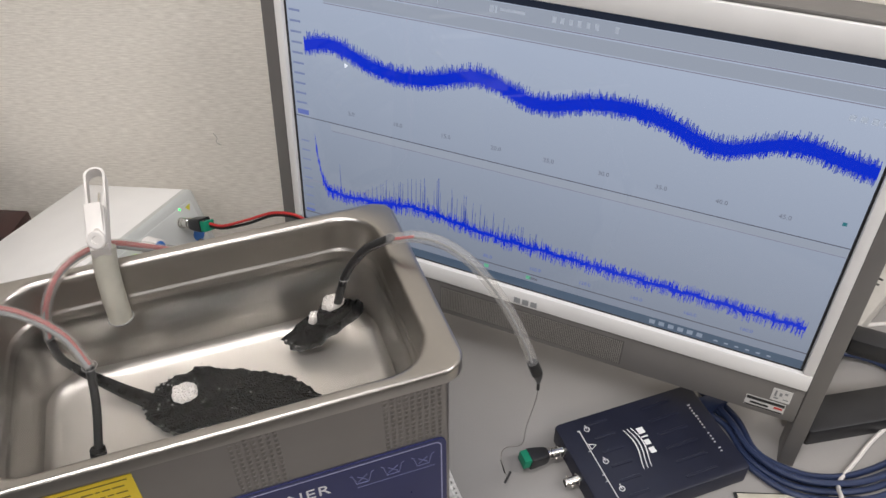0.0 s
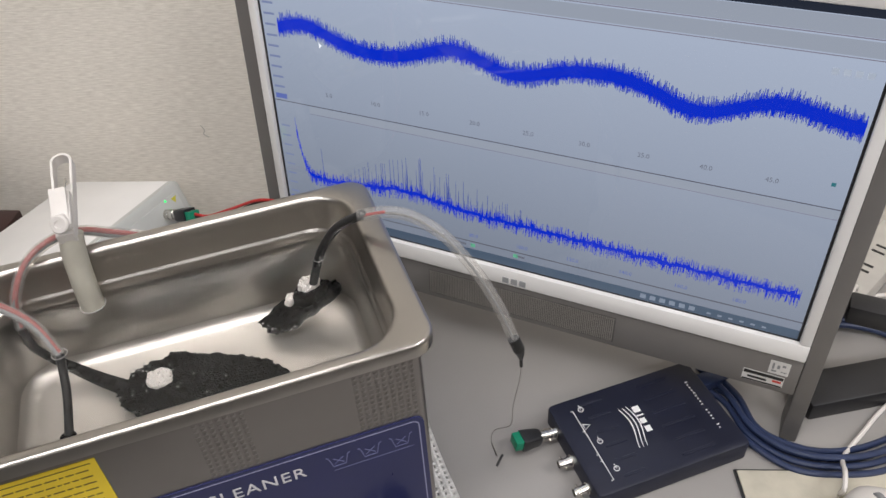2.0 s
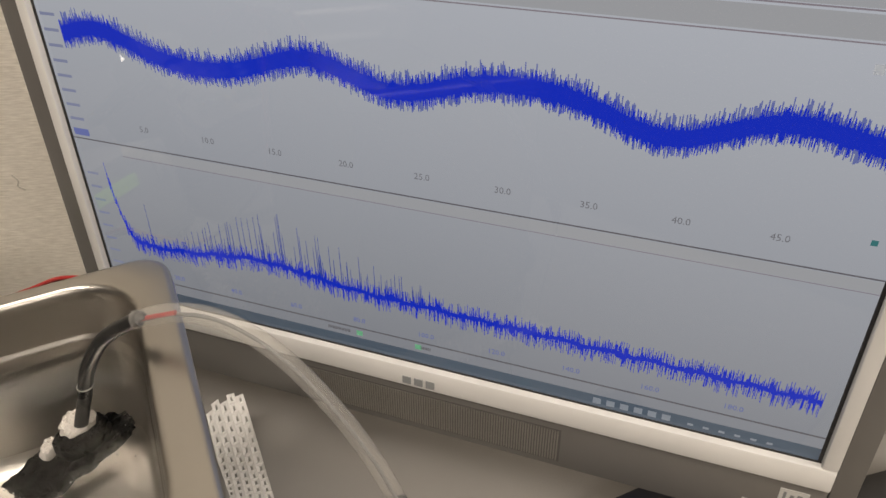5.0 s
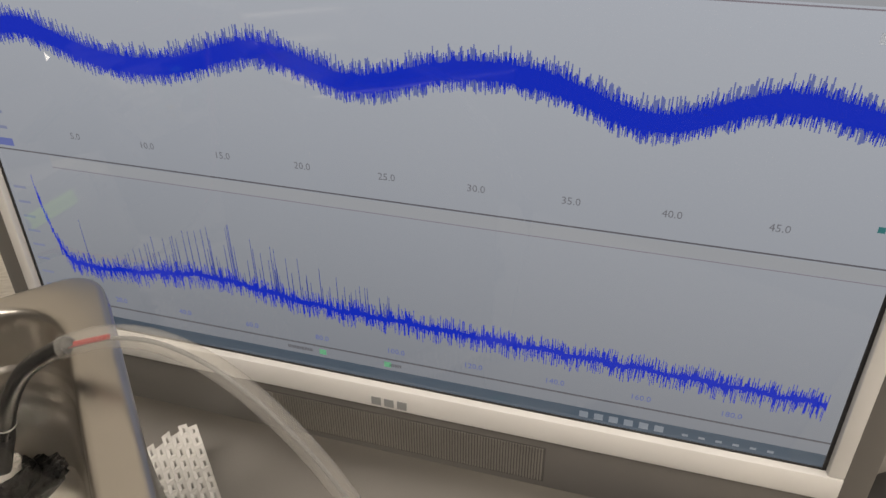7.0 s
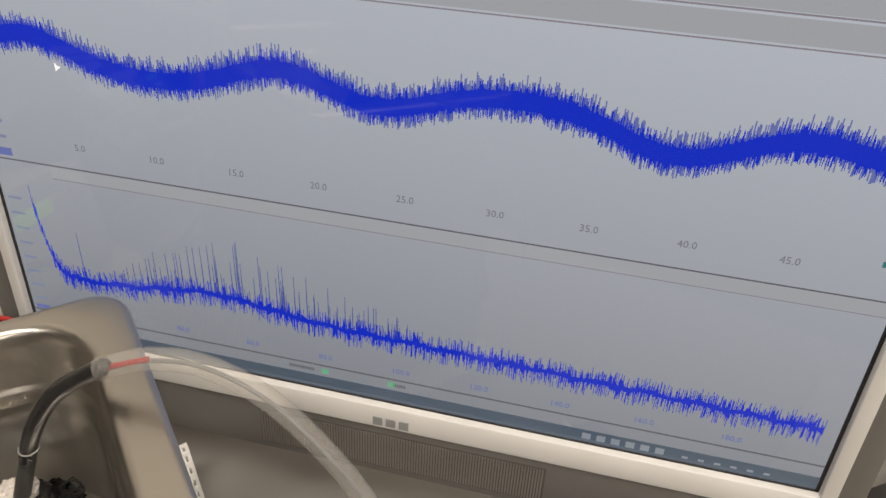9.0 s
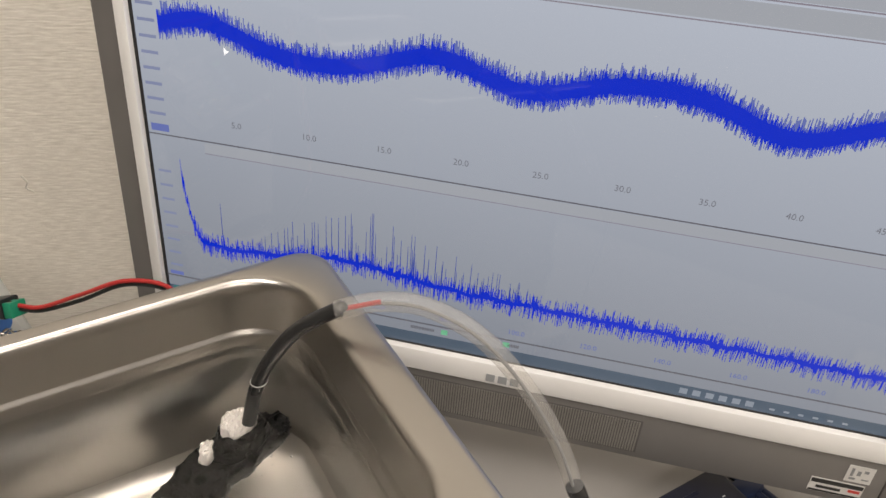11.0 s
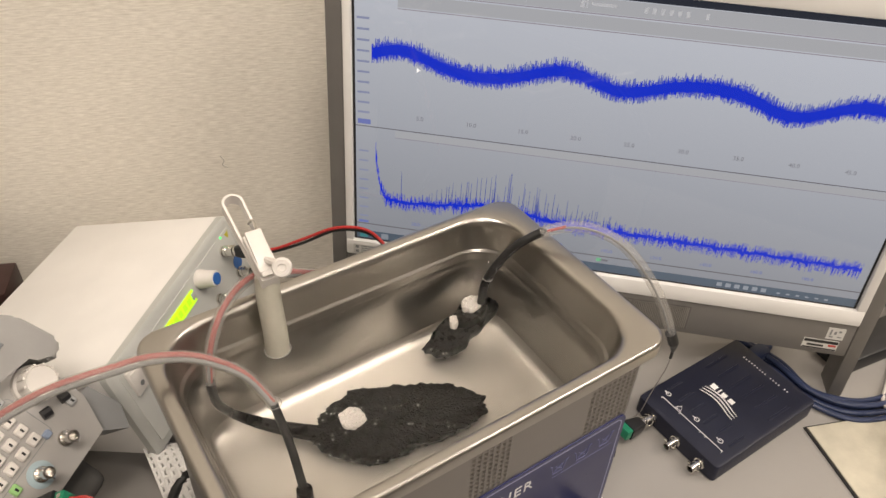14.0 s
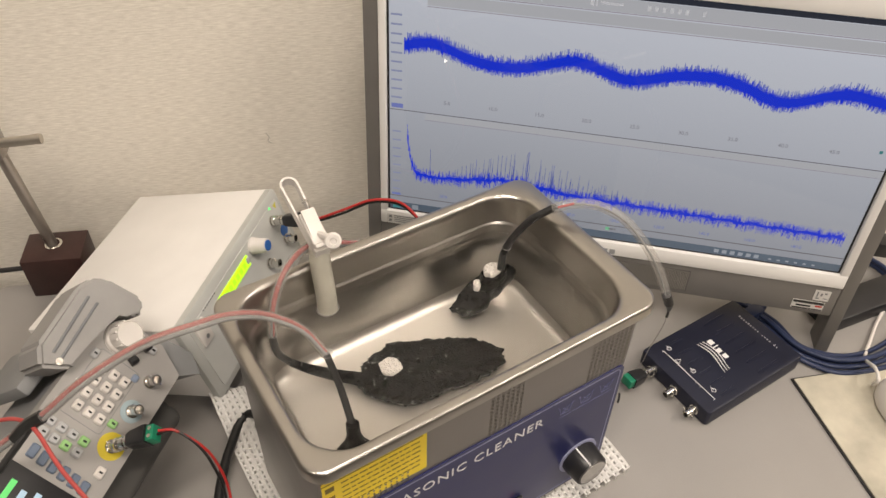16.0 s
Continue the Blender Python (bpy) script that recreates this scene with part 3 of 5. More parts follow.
def adapter(m, label, group=""):
    """A coaxial plug with a green screw terminal, along local z."""
    t = thing("coaxial_adapter", label, "connector", group, m=m @ Matrix.Scale(0.82, 4))
    part("collar", lathe([(0.0050, 0.0), (0.0066, 0.001), (0.0066, 0.004), (0.0060, 0.0045), (0.0060, 0.009), (0.0066, 0.0095), (0.0066, 0.0125), (0.0056, 0.013), (0.0056, 0.018)], 24), M_CHROME, t, "nickel bayonet collar")
    part("body", loft([rr(-0.0062, 0.0062, -0.006, 0.006, 0.003, 0.0165, 4), rr(-0.0075, 0.0075, -0.007, 0.007, 0.003, 0.020, 4), rr(-0.0085, 0.0085, -0.0078, 0.0078, 0.002, 0.034, 4), rr(-0.0085, 0.0085, -0.0078, 0.0078, 0.002, 0.0375, 4)], True, True), M_BLACKP, t, "black plastic body")
    tb = part("terminal_block", box(-0.0072, 0.0072, -0.007, 0.005, 0.0375, 0.0455, 0.0006), M_GREEN, t, "green screw terminal block")
    for x in (-0.0036, 0.0036):
        part("screw", lathe([(0.002, 0), (0.002, 0.0006)], 12, m=Matrix.Translation((x, 0.005, 0.0415)) @ pose(0, 0, 0, -90)), M_CHROME, tb)
    return t


PX0, PX1, PY0, PY1 = 0.0, 0.134, -0.046, 0.046
PT = 0.0205
pico = thing("usb_oscilloscope", "navy plastic oscilloscope box with three coaxial sockets lying flat", "oscilloscope", m=Matrix.Translation((0.1162, 0.0308, DESK)) @ pose(0, 0, 0, 0, 0, 0.3))
part("case", loft([rr(PX0 + 0.002, PX1 - 0.002, PY0 + 0.002, PY1 - 0.002, 0.003, 0.0, 5), rr(PX0, PX1, PY0, PY1, 0.004, 0.002, 5), rr(PX0, PX1, PY0, PY1, 0.004, PT - 0.002, 5), rr(PX0 + 0.0006, PX1 - 0.0006, PY0 + 0.0006, PY1 - 0.0006, 0.004, PT - 0.0006, 5), rr(PX0 + 0.002, PX1 - 0.002, PY0 + 0.002, PY1 - 0.002, 0.004, PT, 5)], True, True), M_PICO, pico, "navy textured plastic case")
for k in range(6):
    y = -0.036 + k * 0.0144
    for x0, x1 in ((0.026, 0.046), (0.078, 0.108)):
        part("rib", loft([rr(x0, x1, y - 0.0016, y + 0.0016, 0.0015, PT - 0.0003, 3), rr(x0 + 0.0005, x1 - 0.0005, y - 0.001, y + 0.001, 0.0008, PT + 0.0006, 3)], False, True), M_PICO, pico)
# white wave-shaped badge and lettering bars, turned to read along the short side
bm = bmesh.new()
for k in range(3):
    pts = [(0.053 + 0.0035 * k + 0.003 * math.sin(a * 0.6), 0.021 - a * 0.0056, PT + 0.0003) for a in range(8)]
    sweep(pts, [0.0003 + 0.0003 * math.sin(math.pi * i / 56) for i in range(57)], 6, 8, bm)
part("badge_wave", bm, M_WINK, pico, "white wavy printed badge")
bm = bars([(0.0640, 0.0700, 0.013, 0.019), (0.0640, 0.0700, 0.0090, 0.0103), (0.0640, 0.0690, 0.0015, 0.0065), (0.0640, 0.0690, -0.0070, -0.0015)], PT - 0.0002, PT + 0.0002)
ob = part("badge_blocks", bm, M_WINK, pico, "white printed badge blocks", smooth=False)
bm = bmesh.new()
for k in range(17):
    if k in (9, 14):
        continue
    y = 0.026 - k * 0.0031
    box(0.1190, 0.1190 + (0.0024 if k in (0, 4, 15) else 0.0016), y - 0.0012, y - 0.0004, PT - 0.0002, PT + 0.0002, bm=bm)
ob = part("series_print", bm, M_WINK, pico, "row of small white print marks", smooth=False)
ob["kind"] = "stuff"
bm = bmesh.new()
sweep([(0.0175, 0.033, PT), (0.0175, -0.036, PT)], 0.0004, 4, 0, bm)
for y in (0.033, 0.012, -0.012, -0.018, -0.036):
    sweep([(0.0175, y, PT), (0.0155, y, PT)], 0.0004, 4, 0, bm)
part("socket_rule", bm, M_WINK, pico, "white printed rule line")
for y in (0.0325, -0.001, -0.028):
    bm = bmesh.new()
    sweep([(0.0245 + 0.0022 * math.cos(a), y + 0.0022 * math.sin(a), PT) for a in [k * math.pi / 6 for k in range(13)]], 0.0004, 4, 0, bm)
    sweep([(0.0245, y + 0.0045, PT), (0.0245, y, PT)], 0.0004, 4, 0, bm)
    part("socket_symbol", bm, M_WINK, pico)
bm = bmesh.new()
sweep([(0.019, 0.0185, PT), (0.0245, 0.016, PT), (0.019, 0.0130, PT), (0.019, 0.0185, PT)], 0.0004, 4, 0, bm)
part("warning_symbol", bm, M_WINK, pico)
side = pose(0, 0, 0.0105, 0, -90, 0)
for y in (0.026, -0.003, -0.030):
    bnc("coaxial_socket", pico, Matrix.Translation((0, y, 0.0)) @ side)
pm = pico.matrix_world.copy()
scope_ad = adapter(pm @ Matrix.Translation((-0.002, 0.026, 0)) @ side @ pose(0, 0, 0, 8, 0, 90), "black and green screw-terminal plug on the oscilloscope", "screw-terminal plugs")
wire = thing("thin_signal_wire", "fine grey bare wire drooping from a clear tube", "wire")
part("strand", sweep([(0.0712, 0.032, 0.078), (0.0706, 0.0325, 0.064), (0.068, 0.037, 0.030), (0.068, 0.042, 0.0), (0.060, 0.053, -0.016), (0.057, 0.054, -0.028), (0.0605, 0.0525, -0.047), (0.0615, 0.051, -0.052)], 0.00035, 6), mat("grey_wire", (0.35, 0.33, 0.31), 0.4, 0.4), wire)
part("tip", sweep([(0.0575, 0.0545, -0.034), (0.0605, 0.0525, -0.050)], 0.0007, 6, 4), M_BLACKP, wire, "black sleeve at the wire end")
part("tail", sweep([(0.0575, 0.045, -0.053), (0.0615, 0.048, -0.051), (0.0655, 0.052, -0.0515)], 0.0011, 6, 6), M_BLACKP, wire, "black stub of wire")

# ---- rubber mesh mat under the cleaner ----
mat_ob = thing("non_slip_mat", "white perforated foam mat lying under the cleaner", "mat")
bm = bmesh.new()
mx0, mx1, my0, my1, cell = -0.277, 0.021, -0.014, 0.245, 0.0056
nx, ny = int((mx1 - mx0) / cell), int((my1 - my0) / cell)


def mz(x, y):
    d = max(x + 0.004, 0, -0.263 - x, y - 0.151, 0.003 - y)
    return DESK + 0.0072 + 0.35 * max(0, d - 0.004) * (0.6 + 0.5 * math.sin(x * 40 + y * 55)) + 0.0006 * math.sin(x * 300) * math.sin(y * 260)


for i in range(nx):
    for j in range(ny):
        x0, y0 = mx0 + i * cell, my0 + j * cell + (cell / 2 if i % 2 else 0)
        if BX0 + 0.012 < x0 < BX1 - 0.02 and BY0 + 0.012 < y0 < BY1 - 0.02:
            continue
        o = [(x0, y0), (x0 + cell, y0), (x0 + cell, y0 + cell), (x0, y0 + cell)]
        c = (x0 + cell / 2, y0 + cell / 2)
        h = [(c[0] - 0.0007, c[1] - 0.0013), (c[0] + 0.0007, c[1] - 0.0013), (c[0] + 0.0007, c[1] + 0.0013), (c[0] - 0.0007, c[1] + 0.0013)]
        O = [bm.verts.new((x, y, mz(x, y))) for x, y in o]
        Hh = [bm.verts.new((x, y, mz(x, y) - 0.0008)) for x, y in h]
        B = [bm.verts.new((x, y, DESK + 0.0005)) for x, y in h]
        for k in range(4):
            bm.faces.new((O[k], O[(k + 1) % 4], Hh[(k + 1) % 4], Hh[k]))
            bm.faces.new((Hh[k], Hh[(k + 1) % 4], B[(k + 1) % 4], B[k]))
bmesh.ops.remove_doubles(bm, verts=bm.verts[:], dist=0.0001)
part("mesh_sheet", bm, mat("white_foam", (0.72, 0.71, 0.69), 0.8, vary=0.06, scale=60, bump=0.3), mat_ob, "white perforated foam sheet", smooth=False)
# Grey sheet added below the foam; its tone paints shade in the holes.
part("hole_backing", box(mx0 + 0.004, mx1 - 0.004, my0 + 0.006, my1 - 0.004, DESK + 0.0003, DESK + 0.0012), mat("painted_hole_shade", (0.30, 0.29, 0.28), 0.8), mat_ob, smooth=False)

# ---- black sponge pieces in the tank ----
def sponge_mat():
    m = mat("wet_black_sponge", (0.005, 0.005, 0.005), 0.34, vary=0.6, scale=220, bump=0.6, bscale=700, spread=0.5)
    m.node_tree.nodes["Bump"].inputs["Distance"].default_value = 0.002
    m.node_tree.nodes["Principled BSDF"].inputs["Specular IOR Level"].default_value = 0.2
    return m


M_SPONGE = sponge_mat()
M_PUTTY = mat("white_putty", (0.62, 0.59, 0.56), 0.6, vary=0.05, scale=200, bump=0.4, bscale=500)


def lump(outline, z0, z1, seed, tilt=(0, 0, 0), ragged=1.0):
    """A ragged flat lump over an outline."""
    line = spline(list(map(lambda p: (p[0], p[1], 0), outline)) + [(outline[0][0], outline[0][1], 0)], 16)[:-1]
    c = sum(line, Vector()) / len(line)
    loops = []
    for f, h in ((0.5, 0.0), (0.85, 0.03), (0.97, 0.25), (1.0, 0.55), (0.98, 0.75), (0.95, 0.88), (0.91, 0.95), (0.86, 0.98), (0.80, 1.0), (0.73, 1.01), (0.66, 1.02), (0.58, 1.02), (0.50, 1.0), (0.42, 1.0), (0.34, 1.01), (0.26, 1.02), (0.17, 1.02), (0.08, 1.02)):
        row = []
        for k, p in enumerate(line):
            q = c + (p - c) * f
            n = noise.noise(Vector((q.x * 180 + seed, q.y * 180, h * 3)))
            n2 = noise.noise(Vector((q.x * 520 + seed, q.y * 520, h * 5)))
            q = c + (q - c) * (1 + ragged * (0.05 * n + 0.05 * n2) * (f > 0.8))
            row.append((q.x, q.y, z0 + (z1 - z0) * h + (0.0008 * n + 0.0005 * n2 + 0.0016 * (ragged > 2.2) * noise.noise(Vector((q.x * 900, q.y * 900, seed)))) * (h > 0.5) + tilt[0] * (q.x - c.x) + tilt[1] * (q.y - c.y)))
        loops.append(row)
    return loft(loops, True, True)


# Pale solid balls: air bubbles, with wet glints painted in as well.
def glints(points, seed, z):
    bm = bmesh.new()
    r_ = random.Random(seed)
    for x, y in points:
        for k in range(3):
            rad = r_.uniform(0.0003, 0.0008)
            bmesh.ops.create_icosphere(bm, subdivisions=1, radius=rad, matrix=Matrix.Translation((x + r_.uniform(-0.006, 0.006), y + r_.uniform(-0.004, 0.004), z + r_.uniform(0, 0.003))))
    return bm


M_BUB = mat("bubble_and_glint", (0.50, 0.50, 0.49), 0.1, vary=0)
M_WETR = mat("wet_edge", (0.28, 0.275, 0.26), 0.15, vary=0)
OUT1 = [(-0.199, 0.079), (-0.190, 0.089), (-0.176, 0.096), (-0.159, 0.099), (-0.140, 0.091), (-0.118, 0.081), (-0.098, 0.067), (-0.087, 0.050), (-0.092, 0.038), (-0.115, 0.034), (-0.141, 0.038), (-0.160, 0.039), (-0.176, 0.044), (-0.190, 0.058), (-0.198, 0.070)]
sp1 = thing("black_sponge_pad", "large ragged black sponge pad under water with white putty", "sponge")
OUT1 = [(x + 0.010, y + 0.020) for x, y in OUT1]
part("pad", lump(OUT1, 0.0565, 0.0700, 3.1, ragged=1.3), M_SPONGE, sp1)
part("arm", sweep([(-0.183, 0.100, 0.0640), (-0.199, 0.113, 0.0665), (-0.215, 0.126, 0.0725), (-0.2265, 0.1325, 0.0850)], [0.0062 - 0.00010 * k for k in range(31)], 10), M_SPONGE, sp1, "black sleeve joining pad and tube")
part("putty_spot", lump([(-0.170, 0.0955), (-0.167, 0.1030), (-0.160, 0.1045), (-0.1535, 0.1005), (-0.153, 0.0920), (-0.159, 0.0890), (-0.166, 0.0900)], 0.0690, 0.0735, 9.7, ragged=3.2), M_PUTTY, sp1, "white putty spot")
rs = random.Random(12)
inner = [(-0.136 + rs.uniform(-1, 1) * 0.045, 0.086 + rs.uniform(-1, 1) * 0.02) for k in range(14)]
bm = glints([(x, y - 0.25 * (x + 0.136)) for x, y in inner], 8, 0.0700)
part("speck", bm, M_BUB, sp1, "tiny pale specks on the pad")["kind"] = "stuff"
ob = part("bubbles", glints(OUT1 + OUT1[8:14], 4, 0.0640), M_BUB, sp1, "small air bubbles and painted wet glints")
ob["kind"] = "stuff"
OUT2 = [(-0.0890, 0.1230), (-0.0740, 0.1310), (-0.0560, 0.1330), (-0.0390, 0.1300), (-0.0290, 0.1210), (-0.0330, 0.1130), (-0.0430, 0.1110), (-0.0510, 0.1080), (-0.0590, 0.1085), (-0.0650, 0.1045), (-0.0740, 0.1060), (-0.0830, 0.1100)]
sp2 = thing("black_sponge_lump", "ragged wet black sponge lump with white putty around its cable", "sponge")
part("pad", lump(OUT2, 0.0770, 0.0900, 6.3, (0.50, 0.0), ragged=1.7), M_SPONGE, sp2)
part("crown", lump([(-0.0640, 0.1190), (-0.0580, 0.1280), (-0.0450, 0.1280), (-0.0380, 0.1200), (-0.0440, 0.1130), (-0.0570, 0.1120)], 0.0830, 0.1080, 8.8, (0.2, 0)), M_SPONGE, sp2)
part("putty_collar", lump([(-0.0590, 0.1200), (-0.0560, 0.1260), (-0.0480, 0.1265), (-0.0430, 0.1210), (-0.0460, 0.1160), (-0.0540, 0.1150)], 0.1070, 0.1150, 2.2, (0.15, 0.1), ragged=3.0), M_PUTTY, sp2, "white putty collar")
part("putty_smear", lump([(-0.0700, 0.1190), (-0.0660, 0.1250), (-0.0615, 0.1240), (-0.0630, 0.1190), (-0.0670, 0.1160)], 0.0910, 0.0990, 5.2, ragged=3.0), M_PUTTY, sp2, "white putty smear")
ob = part("bubbles", glints([(-0.086, 0.109), (-0.079, 0.107), (-0.071, 0.105), (-0.063, 0.105), (-0.055, 0.108), (-0.046, 0.110), (-0.037, 0.111), (-0.088, 0.116)], 6, 0.0770), M_BUB, sp2, "small air bubbles and painted wet glints")
ob["kind"] = "stuff"
sp3 = thing("black_sensor_foot", "flared black foot of a tube standing under water", "sensor")
part("flare", lathe([(0.0165, -0.035), (0.014, -0.030), (0.0075, -0.018), (0.005, -0.008), (0.0048, 0.004)], 20, m=Matrix.Translation((-0.2135, 0.0560, 0.0900)) @ pose(0, 0, 0, -14, 5, 0)), M_SPONGE, sp3)

# ---- tubes ----
def clear_tube():
    m = bpy.data.materials.new("clear_vinyl_tube")
    m.use_nodes = True
    nt = m.node_tree
    b = nt.nodes["Principled BSDF"]
    b.inputs["Base Color"].default_value, b.inputs["Roughness"].default_value = (0.75, 0.74, 0.72, 1), 0.18
    tr = nt.nodes.new("ShaderNodeBsdfTransparent")
    tr.inputs[0].default_value = (0.93, 0.92, 0.90, 1)
    mx = nt.nodes.new("ShaderNodeMixShader")
    nz = nt.nodes.new("ShaderNodeTexNoise")
    nz.inputs["Scale"].default_value = 90
    ma = nt.nodes.new("ShaderNodeMath")
    ma.operation = "MULTIPLY_ADD"
    ma.inputs[1].default_value, ma.inputs[2].default_value = 0.2, 0.07
    nt.links.new(nz.outputs["Fac"], ma.inputs[0])
    nt.links.new(ma.outputs[0], mx.inputs[0])
    nt.links.new(tr.outputs[0], mx.inputs[1])
    nt.links.new(b.outputs[0], mx.inputs[2])
    nt.links.new(mx.outputs[0], nt.nodes["Material Output"].inputs[0])
    return m


M_TUBE = clear_tube()
M_SLEEVE = mat("black_heat_shrink", (0.02, 0.02, 0.02), 0.3, vary=0.15, scale=90)
M_CLEARB = mat("milky_silicone", (0.56, 0.54, 0.46), 0.35, vary=0.08, scale=80, trans=0.3)

tube3 = thing("clear_tube", "clear vinyl tube arching over the tank rim with black sleeved end", "tube", "clear vinyl tubes")
path3 = [(-0.048, 0.114, 0.120), (-0.0425, 0.1185, 0.138), (-0.036, 0.1155, 0.155), (-0.0255, 0.110, 0.1715), (-0.0115, 0.1040, 0.1810), (0.0040, 0.0965, 0.1850), (0.0195, 0.0855, 0.1840), (0.0350, 0.071, 0.1740), (0.0495, 0.0565, 0.152), (0.0605, 0.0440, 0.126), (0.0680, 0.0345, 0.0985)]
part("vinyl_wall", sweep(path3[4:], 0.0040, 14), M_TUBE, tube3, "clear vinyl wall")
part("black_sleeve", sweep(path3[:5] + [(-0.0095, 0.1030, 0.1817)], 0.0031, 12), M_SLEEVE, tube3, "glossy black sleeve")
part("red_core", sweep(path3[4:6], 0.0010, 8), M_RED, tube3, "red wire inside the tube")
part("grey_core", sweep([(x, y + 0.0004, z - 0.0012) for x, y, z in path3[4:]], 0.0008, 6), M_GREY, tube3, "thin wire inside the tube")
part("end_cap", sweep([(0.0670, 0.0358, 0.1025), (0.0690, 0.0335, 0.0960), (0.0704, 0.0322, 0.090), (0.0710, 0.0320, 0.0830), (0.0712, 0.032, 0.0770)], [0.0041] * 14 + [0.0041 - 0.0002 * k for k in range(14)] + [0.0012] * 13, 12), M_SLEEVE, tube3, "black shrink end cap")
ring = part("sleeve_ring", sweep([(-0.0408 + 0.0035 * math.cos(a), 0.1178 + 0.0035 * math.sin(a), 0.1432) for a in [k * math.pi / 8 for k in range(17)]], 0.0003, 6, 0), M_WETR, tube3, "wet ring round the sleeve")

tube1 = thing("clear_tube", "clear vinyl tube with red and grey wires leaving the tank", "tube", "clear vinyl tubes")
path1 = [(-0.2130, 0.0585, 0.0920), (-0.2100, 0.0800, 0.1130), (-0.2095, 0.1000, 0.1360), (-0.2200, 0.1130, 0.1560), (-0.2405, 0.122, 0.1735), (-0.263, 0.1235, 0.185), (-0.283, 0.1235, 0.1885), (-0.319, 0.129, 0.185), (-0.358, 0.133, 0.170), (-0.390, 0.136, 0.150), (-0.422, 0.144, 0.130), (-0.47, 0.155, 0.105)]
part("vinyl_wall", sweep(path1[2:], 0.0037, 14), M_TUBE, tube1, "clear vinyl wall")
part("black_sleeve", sweep(path1[:3], 0.0027, 12), M_SLEEVE, tube1, "dark sleeved lower end")
part("red_core", sweep([(x, y + 0.0012, z + 0.0008) for x, y, z in path1[2:]], 0.0016, 8), mat("pink_red_wire", (0.34, 0.05, 0.042), 0.45), tube1, "red wire inside the tube")
part("grey_core", sweep([(x, y - 0.0016, z - 0.0012) for x, y, z in path1[2:]], 0.0014, 8), M_GREY, tube1, "grey wire inside the tube")
part("wet_ring", sweep([(-0.2095 + 0.0046 * math.cos(a), 0.1000 + 0.0046 * math.sin(a), 0.1368) for a in [k * math.pi / 8 for k in range(17)]], 0.0003, 6, 0), M_WETR, tube1)

tube2 = thing("clear_tube", "clear vinyl tube with red wire clipped over the back rim", "tube", "clear vinyl tubes")
path2 = [(-0.2260, 0.1320, 0.0840), (-0.2340, 0.1350, 0.1050), (-0.2350, 0.1365, 0.1340), (-0.2300, 0.1400, 0.1560), (-0.219, 0.147, 0.1730), (-0.204, 0.156, 0.1800), (-0.186, 0.165, 0.178), (-0.168, 0.1705, 0.167), (-0.143, 0.177, 0.149), (-0.118, 0.184, 0.130), (-0.095, 0.190, 0.112)]
part("vinyl_wall", sweep(path2[2:], 0.0037, 12), M_TUBE, tube2, "clear vinyl wall")
part("black_sleeve", sweep(path2[:3], 0.0030, 12), M_SLEEVE, tube2, "dark sleeved lower end")
part("red_core", sweep([(x, y, z + 0.0008) for x, y, z in path2[2:]], 0.0018, 8), mat("pink_red_wire_b", (0.34, 0.05, 0.042), 0.45), tube2, "red wire inside the tube")
part("grey_core", sweep([(x - 0.001, y - 0.001, z - 0.0012) for x, y, z in path2[2:]], 0.0013, 8), M_GREY, tube2, "grey wire inside the tube")

# ---- white plastic clip on the back rim ----
clip = thing("plastic_clip", "white plastic peg clipped on the rim holding silicone tube", "clip")
M_CLIP = mat("white_clip_plastic", (0.70, 0.67, 0.64), 0.35, vary=0.03, scale=60)
ct, cb = Vector((-0.1845, 0.2045, 0.2095)), Vector((-0.1865, 0.1525, 0.1935))
ax = (cb - ct).normalized()
sx = Vector((1, 0, 0)) - ax * ax.x
sx.normalize()
cm = Matrix((sx, ax, sx.cross(ax))).transposed().to_4x4()
cm.translation = ct


def stadium(w, l0, l1, n=8):
    out = [(w * math.cos(a), l0 - w * math.sin(a)) for a in [math.pi * k / n for k in range(n + 1)]]
    return [(x, y) for x, y in out] + [(-w * 0.8, l1), (w * 0.8, l1)]


bm = bmesh.new()
outer, hollow = stadium(0.0068, 0.0055, 0.066), stadium(0.0052, 0.0055, 0.060)
loft([[(x, y, 0.004) for x, y in outer], [(x, y, -0.004) for x, y in outer], [(x, y, -0.004) for x, y in hollow], [(x, y, 0.004) for x, y in hollow], [(x, y, 0.004) for x, y in outer]], bm=bm)
part("lever_frame", bm, M_CLIP, clip, m=cm)
part("lever_web", box(-0.0058, 0.0058, 0.034, 0.060, -0.0012, 0.0005), M_CLIP, clip, m=cm)
M_HOLE = mat("hole_grey", (0.05, 0.05, 0.05), 0.6)
for y0_, y1_, w_ in ((0.0375, 0.0440, 0.0018), (0.0475, 0.0530, 0.0016)):
    part("lever_hole", loft([rr(-w_, w_, y0_, y1_, w_ * 0.9, 0.0004, 4), rr(-w_, w_, y0_, y1_, w_ * 0.9, 0.0009, 4)], True, True), M_HOLE, clip, "dark slot through the lever", m=cm)
for sx_ in (-1, 1):
    part("lever_rib", box(sx_ * 0.0040 - 0.0005, sx_ * 0.0040 + 0.0005, 0.040, 0.060, 0.0005, 0.0022, 0.0003), M_CLIP, clip, m=cm)
part("second_lever", box(-0.0052, 0.0052, 0.030, 0.060, -0.0185, -0.0160, 0.0010, m=pose(0, 0.004, -0.004, 12, 0, 0)), M_CLIP, clip, m=cm)
part("jaw", box(-0.0062, 0.0062, 0.036, 0.064, -0.011, -0.005, 0.0015), M_CLIP, clip, m=cm)
